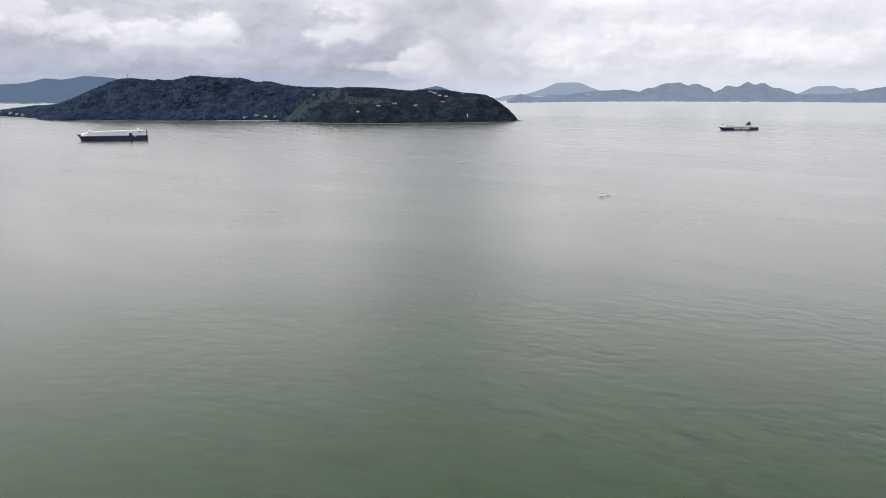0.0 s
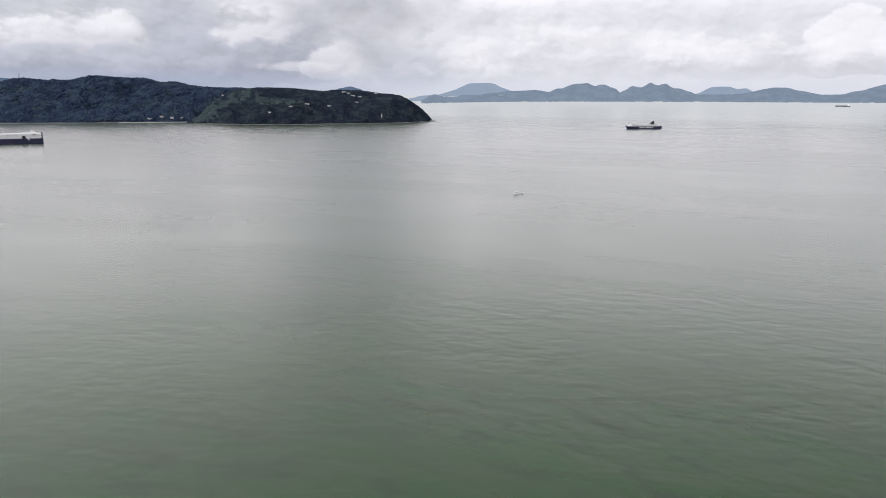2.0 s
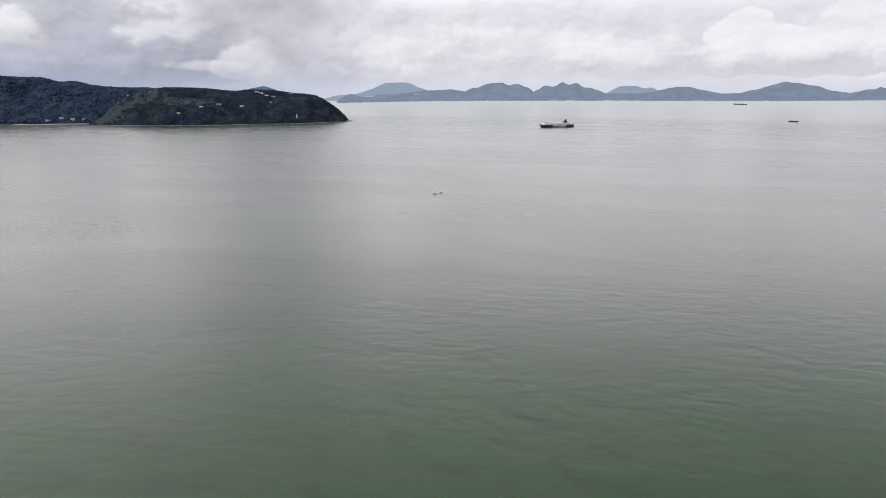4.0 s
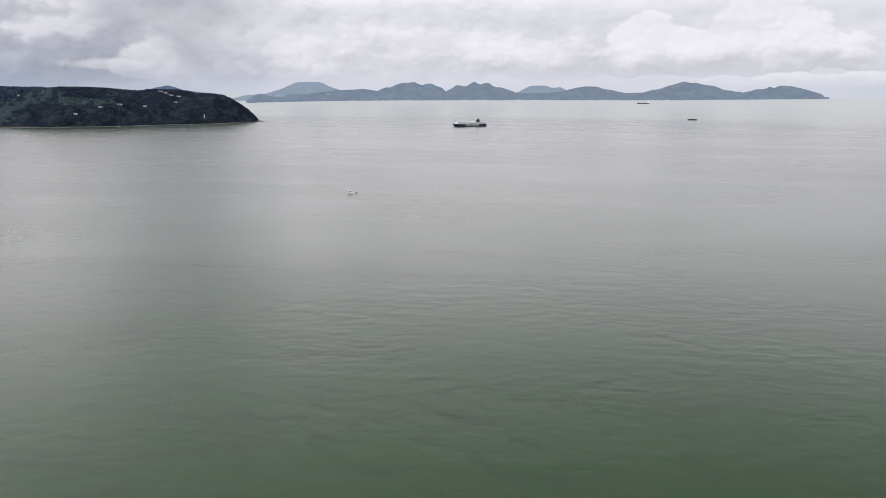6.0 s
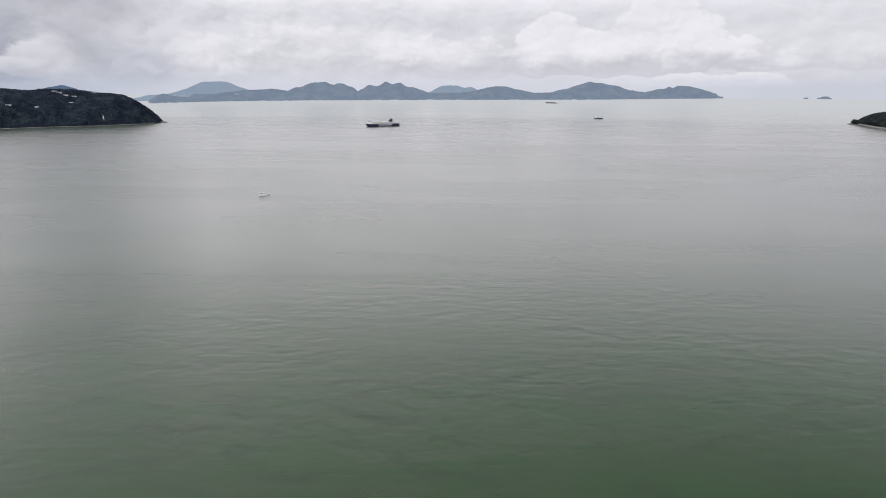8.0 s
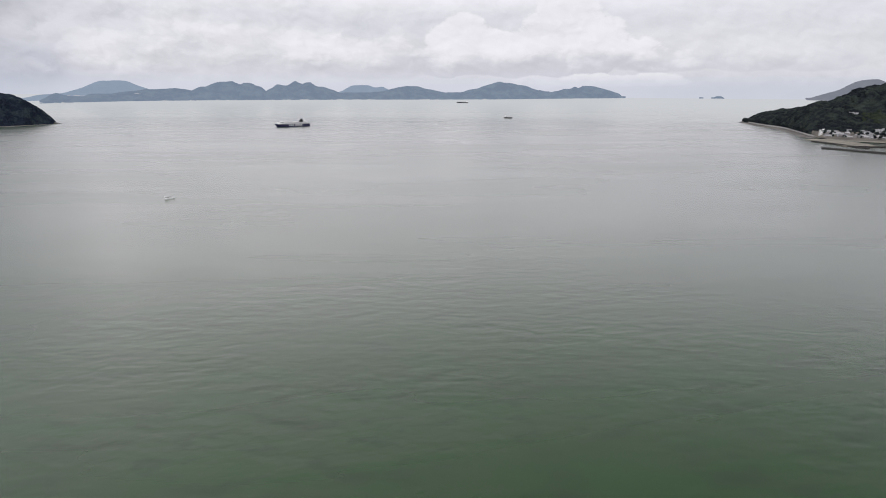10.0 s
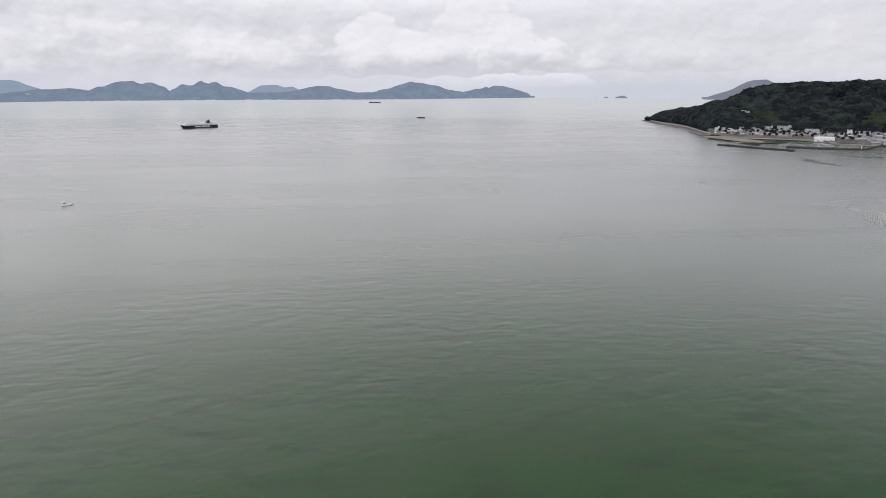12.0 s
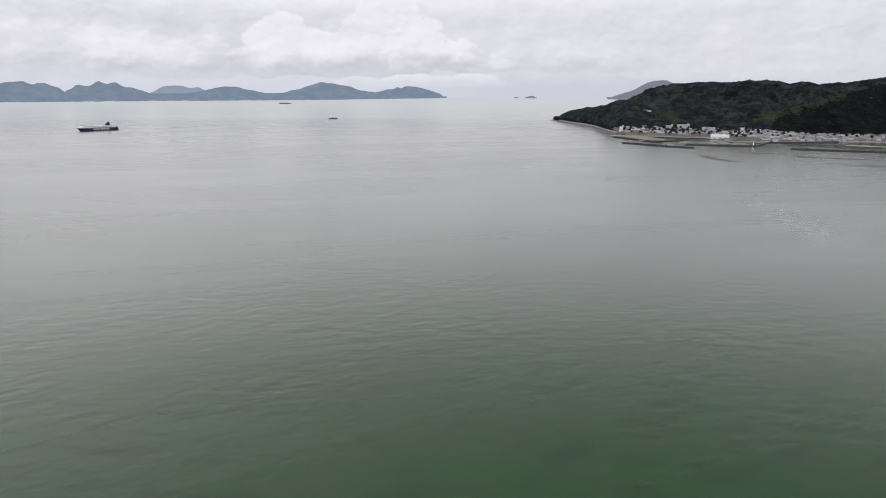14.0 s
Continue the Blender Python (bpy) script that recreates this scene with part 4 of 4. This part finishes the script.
def block(label, w, d, floors, mat, name="apartment_block", tower=True):
    """A flat-roofed building with rows of windows."""
    ob = thing(name, label, "building")
    h = floors * 3.3
    part("wall", boxes(((-w / 2, -d / 2, -3), (w / 2, d / 2, h))), mat, ob)
    part("roof", boxes(((-w / 2 - 0.3, -d / 2 - 0.3, h), (w / 2 + 0.3, d / 2 + 0.3, h + 0.6)), bevel=0.1), M_TILE_PALE, ob)
    for f in range(floors):
        for x in np.arange(-w / 2 + 2, w / 2 - 1, 3.6):
            part("window", boxes(((x - 1.2, -d / 2 - 0.07, f * 3.3 + 0.9), (x + 1.2, -d / 2 + 0.05, f * 3.3 + 2.4))), M_GLASS, ob)
    if tower:
        part("stair_tower", boxes(((w * 0.3, -2, h + 0.6), (w * 0.3 + 5, 2, h + 3.4)), bevel=0.1), mat, ob)
    return ob


def spot_height(land, az, r):
    s = (r - float(land.shore(np.array(az)))) / float(land.ridge(np.array(az)) - land.shore(np.array(az)))
    return float(land.spot(np.array([az]), np.array([s]))[2][0])


def seen_at(land, az, el):
    """The place on a slope that shows at that height."""
    s = np.linspace(0.02, 1, 400)
    x, y, z = land.spot(np.full(400, az), s)
    e = np.degrees(np.arctan2(z - EYE, np.hypot(x, y)))
    k = int(np.argmax(e >= el)) if (e >= el).any() else 399
    return Vector((x[k], y[k], z[k]))


KINDS = [
    house("two-storey plaster house with a grey tiled hip roof", 11, 9, 4.9, 3.0, M_TILE_GREY, M_WALL, "hip"),
    house("low plaster house with a pale gabled roof", 13, 8.5, 3.0, 2.5, M_TILE_PALE, M_WALL, "gable"),
    house("two-storey tan house with a brown gabled roof", 10, 9, 4.8, 2.8, M_TILE_BROWN, M_WALL_TAN, "gable"),
    house("pale two-storey house with a blue-grey hip roof", 10, 9.5, 5.2, 3.0, M_TILE_BLUE, M_WALL_PALE, "hip"),
    house("long low shed with a pale metal roof", 19, 10, 3.4, 2.2, M_TILE_PALE, M_WALL_TAN, "gable"),
    house("pale house with a grey tiled gabled roof", 12, 9, 5.0, 2.9, M_TILE_GREY, M_WALL_PALE, "gable"),
    house("long low pale farm shed among dark trees", 16, 6, 2.4, 1.0, M_TILE_PALE, M_WALL_PALE, "gable"),
]
used = [False] * len(KINDS)


def put_house(k, m):
    if used[k]:
        return copy_thing(KINDS[k], m)
    used[k] = True
    KINDS[k].matrix_basis = m
    return KINDS[k]


lots = random.Random(11)
taken = [at(a, q) for q in (2120, 2140) for a in (68.4, 68.7, 68.95, 69.2, 69.5)] + [at(61.8, 2435)]
tries = 0
while len(taken) < 310 and tries < 16000:
    tries += 1
    az, s = 62.0 + 19.5 * lots.random() ** 0.9, 0.02 + 0.95 * lots.random() ** 1.15
    if az < 67.5 and lots.random() < 0.5 or az < 68.2 and s < 0.25 or 69.3 < az < 71.7 and s < 0.36:
        continue
    if (64.9 < az < 66.9 or 67.5 < az < 69.7 or 70.2 < az < 71.9) and s > 0.8:
        continue
    p = town_spot(az, s)
    if any((q.xy - p.xy).length < 12.5 for q in taken):
        continue
    taken.append(p)
    put_house(lots.randrange(6), Matrix.Translation(p) @ Matrix.Rotation(radians(-az + lots.choice((0, 0, 90, 20, -15)) + lots.uniform(-8, 8)), 4, "Z"))

# houses among the trees of the island and on the headland slope
for az, el, k in ((-1.09, -0.11, 6), (-0.8, -0.2, 6), (-0.42, -0.37, 6), (0.1, -0.45, 6), (1.4, -0.22, 6), (-0.15, -0.89, 6), (-2.29, -1.17, 6), (-3.94, -1.05, 6), (-5.19, -1.24, 6), (-6.88, -1.69, 6), (-10.11, 0.0, 6)):
    p = seen_at(head_isle, az, el)
    put_house(k, Matrix.Translation(p + Vector((0, 0, 1.8))) @ Matrix.Rotation(radians(-az + lots.uniform(-20, 20)), 4, "Z"))
for az, k in ((-31.0, 5), (-30.6, 1), (-30.3, 3), (-31.6, 1), (-15.4, 4), (-14.6, 1), (-13.9, 1), (-13.2, 2)):
    r = float(main_isle.shore(np.array(az))) + 12
    p = at(az, r, spot_height(main_isle, az, r) + 0.5)
    put_house(k, Matrix.Translation(p) @ Matrix.Rotation(radians(-az + lots.uniform(-20, 20)), 4, "Z"))
for az, el in ((63.45, -1.2), (63.75, -1.24)):
    p = seen_at(headland, az, el)
    put_house(6, Matrix.Translation(p + Vector((0, 0, 2.6))) @ Matrix.Rotation(radians(-63.5), 4, "Z"))


def stand(ob, az, r, z, twist=0.0):
    p = at(az, r, z)
    ob.matrix_basis = Matrix.Translation(p) @ Matrix.Rotation(radians(-az + twist), 4, "Z")


def on_slope(ob, az, el, twist=0.0, up=1.5):
    ob.matrix_basis = Matrix.Translation(seen_at(headland, az, el) + Vector((0, 0, up))) @ Matrix.Rotation(radians(-az + twist), 4, "Z")


def on_flat(ob, az, s, twist=0.0):
    ob.matrix_basis = Matrix.Translation(town_spot(az, s) + Vector((0, 0, 0.4))) @ Matrix.Rotation(radians(-az + twist), 4, "Z")


on_flat(block("large pale school building below the wooded hill", 38, 14, 4, M_WALL_PALE, "school"), 66.33, 0.95, 4)
on_flat(block("long white two-storey school wing below the wooded hill", 78, 11, 2, M_WALL_PALE, "school"), 68.6, 0.95, -3)
on_flat(block("white three-storey school annex behind the main building", 22, 10, 3, M_WALL_PALE, "school"), 65.3, 0.98, 4)
on_slope(block("small white three-storey building by the shore road", 11, 9, 4, M_WHITE), 61.78, -2.7)
on_flat(block("white two-storey hall at the foot of the hill", 14, 9, 3, M_WHITE, "hall", False), 70.45, 0.94, 6)
on_flat(block("low pale building at the foot of the hill", 38, 9, 2, M_WALL_PALE, "hall", False), 71.25, 0.94)


def warehouse():
    ob = thing("warehouse", "large white warehouse with a rounded roof at the quay", "warehouse")
    bm = bmesh.new()
    ring = [(-11, -2), (-11, 4)] + [(-11 * math.cos(math.pi * k / 10), 4 + 7 * math.sin(math.pi * k / 10)) for k in range(1, 10)] + [(11, 4), (11, -2)]
    loft(bm, [[(x, y, z) for y, z in ring] for x in (-24, 24)])
    part("shell", bm, M_WALL_PALE, ob)
    for x in (-15, 0, 15):
        part("gate", boxes(((x - 3, -11.12, -0.5), (x + 3, -10.95, 3.6)), bevel=0.05), M_TILE_PALE, ob)
    return ob


stand(warehouse(), 68.95, 2152, 3.6, 5)


def lighthouse(label, h, r):
    ob = thing("lighthouse", label, "lighthouse")
    bm = bmesh.new()
    rod(bm, (0, 0, -2), (0, 0, h * 0.78), r, r * 0.75, 16)
    part("tower", bm, M_WHITE, ob)
    bm = bmesh.new()
    rod(bm, (0, 0, h * 0.78), (0, 0, h * 0.81), r * 1.15, None, 16)
    part("gallery", bm, M_WHITE, ob)
    bm = bmesh.new()
    rod(bm, (0, 0, h * 0.81), (0, 0, h * 0.93), r * 0.5, None, 12)
    lamp = part("lantern", bm, M_GLASS, ob)
    bm = bmesh.new()
    rod(bm, (0, 0, h * 0.93), (0, 0, h), r * 0.62, 0.1, 12)
    part("cap", bm, M_WHITE, lamp)
    return ob


p = seen_at(head_isle, 1.83, -2.08)
lighthouse("small white lighthouse among dark trees on the cape", 15, 2.3).matrix_basis = Matrix.Translation(p + Vector((0, 0, 4)))
lighthouse("white beacon tower on the end of the breakwater", 8, 1.3).matrix_basis = Matrix.Translation(at(71.29, 1888, 3.0))


def radio_mast():
    ob = thing("radio_mast", "thin steel radio mast on the island's summit", "mast")
    h = 22
    for x, y in ((-2, -2), (2, -2), (2, 2), (-2, 2)):
        bm = bmesh.new()
        rod(bm, (x, y, 0), (x * 0.4, y * 0.4, h), 0.3, 0.2, 6)
        part("leg", bm, M_GREY, ob)
    for z in (6, 12, 18, 21.5):
        w = 2 - 1.2 * z / h
        bm = bmesh.new()
        for p, q in (((-w, -w, z), (w, -w, z)), ((w, -w, z), (w, w, z)), ((w, w, z), (-w, w, z)), ((-w, w, z), (-w, -w, z))):
            rod(bm, p, q, 0.18, None, 6)
        part("ring", bm, M_GREY, ob)
    bm = bmesh.new()
    rod(bm, (-2.6, -1, h - 3), (2.6, -1, h - 3), 0.9, None, 10)
    part("antenna", bm, M_GREY, ob)
    return ob


a = -23.47
radio_mast().matrix_basis = Matrix.Translation(at(a, 3495, spot_height(main_isle, a, 3495)))


# ---------------------------------------------------------------- trees of the town
def tree(label, h):
    ob = thing("tree", label, "tree", group="trees between the houses")
    bm = bmesh.new()
    rod(bm, (0, 0, -0.5), (0, 0, h * 0.5), 0.35, 0.22, 8)
    for k in range(5):
        a = k * 1.3
        rod(bm, (0, 0, h * (0.3 + 0.04 * k)), (math.cos(a) * h * 0.25, math.sin(a) * h * 0.25, h * 0.65), 0.14, 0.06, 6)
    part("trunk", bm, M_TILE_BROWN, ob)
    bm = bmesh.new()
    pick = random.Random(int(h * 10))
    for k in range(46):
        v = Vector((pick.gauss(0, 1), pick.gauss(0, 1), pick.gauss(0, 1))).normalized() * pick.uniform(0.5, 1.0)
        m = Matrix.Translation((v.x * h * 0.36, v.y * h * 0.36, h * 0.68 + v.z * h * 0.3)) @ Matrix.Rotation(pick.uniform(0, 6), 4, "Z") @ Matrix.Scale(h * pick.uniform(0.06, 0.13), 4)
        made = bmesh.ops.create_icosphere(bm, subdivisions=1, radius=1.0)["verts"]
        for p in made:
            p.co = m @ (p.co * pick.uniform(0.7, 1.3))
    part("crown", bm, M_WOODS, ob)
    return ob


TREES = [tree("round dark green broadleaf tree between the houses", 11), tree("low dark green tree between the houses", 8)]
placed = 0
while placed < 120:
    az = lots.uniform(61.8, 80)
    p = town_spot(az, lots.uniform(0.2, 1.0))
    if any((q.xy - p.xy).length < 10 for q in taken):
        continue
    m = Matrix.Translation(p) @ Matrix.Rotation(lots.uniform(0, 6), 4, "Z")
    if placed < 2:
        TREES[placed].matrix_basis = m
    else:
        copy_thing(TREES[placed % 2], m)
    taken.append(p)
    placed += 1

# darker tree clumps between the quay and the school
for k, (az, r) in enumerate(((65.2, 2335), (65.4, 2345), (65.55, 2330), (66.1, 2325), (66.3, 2335), (66.5, 2325), (66.65, 2335), (67.2, 2330), (67.5, 2335), (64.3, 2350), (68.9, 2290), (69.9, 2330))):
    copy_thing(TREES[k % 2], Matrix.Translation(at(az, r, spot_height(headland, az, r) - 0.5)) @ Matrix.Rotation(k, 4, "Z") @ Matrix.Scale(1.35, 4))


def rocks(label, places):
    """A group of half-sunk boulders."""
    ob = thing("rocks", label, "rocks")
    pick = random.Random(3)
    for az, r, size in places:
        bm = bmesh.new()
        bmesh.ops.create_icosphere(bm, subdivisions=2, radius=size)
        for v in bm.verts:
            v.co = v.co * pick.uniform(0.75, 1.2)
            v.co.z *= 0.55
            v.co += at(az, r, 0.2 * size)
        part("boulder", bm, M_ROCK, ob)
    return ob


rocks("dark boulders awash off the tip of the cape", [(5.78, 3035, 7), (5.9, 3030, 5), (6.0, 3040, 4), (6.12, 3034, 2.5)])
rocks("low rock at the tip of the headland", [(56.62, 3560, 7), (56.5, 3555, 5), (56.38, 3560, 3)])
copy_thing(TREES[0], Matrix.Translation(at(56.6, 3560, 3.0)))
copy_thing(TREES[1], Matrix.Translation(at(56.7, 3566, 3.0)))


# ---------------------------------------------------------------- marks on the water
def drift_material(name, color, share, rough=0.2):
    """Foam, weed or painted dark lines on the water, thin towards the edges."""
    n = material(name)
    uv = n.add("ShaderNodeUVMap")
    uv.uv_map = "across"
    s = n.add("ShaderNodeSeparateXYZ", {0: uv.outputs[0]})
    side = n.m("SUBTRACT", 1.0, n.m("ABSOLUTE", n.m("MULTIPLY", n.m("SUBTRACT", s.outputs[1], 0.5), 2.0)))
    ends = n.m("SUBTRACT", 1.0, n.m("ABSOLUTE", n.m("MULTIPLY", n.m("SUBTRACT", s.outputs[0], 0.5), 2.0)))
    spots = n.noise(n.world, 0.05, 5, 0.6, 0.5)
    f = n.m("MULTIPLY", n.m("MULTIPLY", n.ramp(side, 0.0, 0.9), n.ramp(ends, 0.0, 0.25)), n.m("MULTIPLY", n.ramp(spots, 0.3, 0.65), share))
    p = n.add("ShaderNodeBsdfPrincipled", {"Base Color": (*color, 1), "Roughness": rough, "IOR": 1.34})
    t = n.add("ShaderNodeBsdfTransparent")
    mixer = n.add("ShaderNodeMixShader", {0: f, 1: t.outputs[0], 2: p.outputs[0]})
    n.tree.links.new(mixer.outputs[0], n.out.inputs[0])
    return n.mat


M_FOAM = drift_material("foam_line", (0.82, 0.82, 0.82), 0.15)
M_WEED = drift_material("weed_patch", (0.035, 0.04, 0.035), 0.38, 0.5)
M_SHALLOW = drift_material("shallow_sand", (0.36, 0.355, 0.35), 0.8, 0.35)
# flat dark patches over the harbour water
M_DARK_WATER = drift_material("dark_water_patch", (0.05, 0.048, 0.045), 0.8, 0.6)


def drift(name, label, points, width, mat, z=0.25):
    ob = ribbon(name, points, width, mat, None, z, 0.1, 60, 0.5)
    tagged(ob, label, "foam" if mat is M_FOAM else "shallows" if mat is M_SHALLOW else "seaweed", kind="stuff")


M_SURF = drift_material("surf", (0.85, 0.86, 0.86), 0.9)
for land, a0, a1 in ((main_isle, -28.8, -12.6), (head_isle, -12.6, 5.7), (headland, 56.8, 61.4)):
    ob = ribbon("surf", shore_line(land, a0, a1, -20), 24, M_SURF, None, 0.35, 0.1, 200, 0.9)
    tagged(ob, "thin white line of surf along the stony shore", "surf", kind="stuff")
foam = "thin pale foam streak drifting on the water"
drift("foam_streak", foam, [(63.4, 879), (68.4, 897), (72, 872), (74.3, 792), (75.9, 717), (77.3, 676)], 62, M_FOAM)
drift("foam_streak", foam, [(73, 840), (74.6, 790), (75.8, 700), (76.4, 650)], 46, M_FOAM)
drift("foam_streak", foam, [(29.7, 1500), (31, 1560), (34, 1680), (36, 1780)], 40, M_FOAM)
drift("foam_streak", foam, [(48.6, 1689), (49.4, 1800), (50.2, 1930)], 40, M_FOAM)
drift("foam_streak", foam, [(51.3, 1051), (53, 1160), (55, 1235)], 26, M_FOAM)
drift("foam_streak", foam, [(56.8, 1000), (57.7, 1015), (58.6, 1005)], 30, M_FOAM)
weed = "dark floating seaweed patch off the harbour"
drift("seaweed", weed, [(68.1, 1571), (68.4, 1500), (69.7, 1450), (70.4, 1440)], 40, M_WEED)
drift("seaweed", weed, [(70.5, 1690), (72, 1669), (73, 1680)], 40, M_WEED)
drift("seaweed", weed, [(73.6, 1640), (75.5, 1600), (77.5, 1610), (80, 1600)], 60, M_WEED)
drift("seaweed", weed, [(76, 1480), (78, 1460), (81, 1480)], 50, M_WEED)
drift("seaweed", "dark weed bed in the small harbour basin", [(64.3, 2105), (65.3, 2120), (66.8, 2115)], 70, M_DARK_WATER)
# weed, with the dark woods' reflection put into its colour
drift("seaweed", "dark weed bed in the shallow harbour water", [(73.2, 1990), (75.2, 2010), (77.6, 1985), (79.5, 1960)], 170, M_DARK_WATER)
drift("shallows", "pale sandy shallows inside the small harbour", [(65.6, 2000), (67.4, 1992), (69.4, 1985), (71.6, 1990)], 200, M_SHALLOW, 0.15)
# wakes
drift("wake", "faint pale wake trailing behind the ferry", [(23.6, 2720), (27, 2880), (32, 3180), (37.5, 3650)], 30, M_FOAM)
# darker wave faces of wake and ripples, put in as flat dark colour
M_WAKE = drift_material("wake_line", (0.05, 0.055, 0.055), 0.30, 0.4)
M_RIPPLE = drift_material("ripple", (0.03, 0.035, 0.03), 0.10, 0.35)
drift("wake", "long thin dark wake line trailing behind the ferry", [(23.9, 2700), (27.5, 2800), (32, 3020), (37, 3350)], 22, M_WAKE)
for k in range(7):
    drift("ripple", "low dark wake ripple spreading behind the car carrier", [(-22 + 0.6 * k, 1880 + 40 * k), (-15, 1900 + 62 * k), (-8 + k, 1960 + 85 * k)], 14, M_RIPPLE)
for k in range(10):
    drift("ripple", "low even ripple on the calm water", [(-18 + 0.2 * k, 640 + 9 * k), (-13, 650 + 9.5 * k), (-9 - 0.3 * k, 668 + 10 * k)], 4.0, M_RIPPLE)


# ---------------------------------------------------------------- small pale marks of far towns
def far_town(places, label, back=0.0, lift=None):
    bm = bmesh.new()
    pick = random.Random(5)
    for az, el, n, spread in places:
        for k in range(n):
            a = az + pick.uniform(-spread, spread)
            r = sea_range(el) + pick.uniform(-4, 4)
            w, h = pick.uniform(8, 26), pick.uniform(1.5, 4.5)
            z = float(sea_level(r)) - 1
            made = bmesh.ops.create_cube(bm, size=1.0)["verts"]
            m = Matrix.Translation(at(a, r - 6 + back, z + h / 2 + (0 if lift is None else EYE + (r + back) * math.tan(radians(lift)) - z))) @ Matrix.Rotation(radians(-a), 4, "Z") @ Matrix.Diagonal((w, 6, h, 1))
            for v in made:
                v.co = m @ v.co
    ob = part("far_town", bm, M_STRIP)
    tagged(ob, label, "town", kind="stuff")


far_town([(a, float(np.interp(a, *np.array(COAST).T)), n, s) for a, n, s in ((6, 8, 1.5), (13.3, 5, 0.4), (15.1, 6, 0.4), (18, 5, 1.5), (21.5, 6, 0.8), (23.5, 7, 0.6), (26.2, 8, 0.9), (28, 6, 0.8), (32.8, 9, 1.2), (37, 6, 1.5))],
         "pale low buildings along the far shore")
far_town([(-30, -1.08, 30, 1.5), (-27.6, -1.06, 14, 1.1)], "pale low buildings along the bay shore")
far_town([(62.9, -0.3, 12, 0.4)], "white low buildings at the foot of the far cape")
far_town([(7.2, -0.79, 7, 0.45)], "pale fields and greenhouses on the hazy hill's foot", 135, -0.36)
far_town([(11.1, -0.7, 3, 0.25)], "pale clearing on the hazy hill", 60, -0.2)
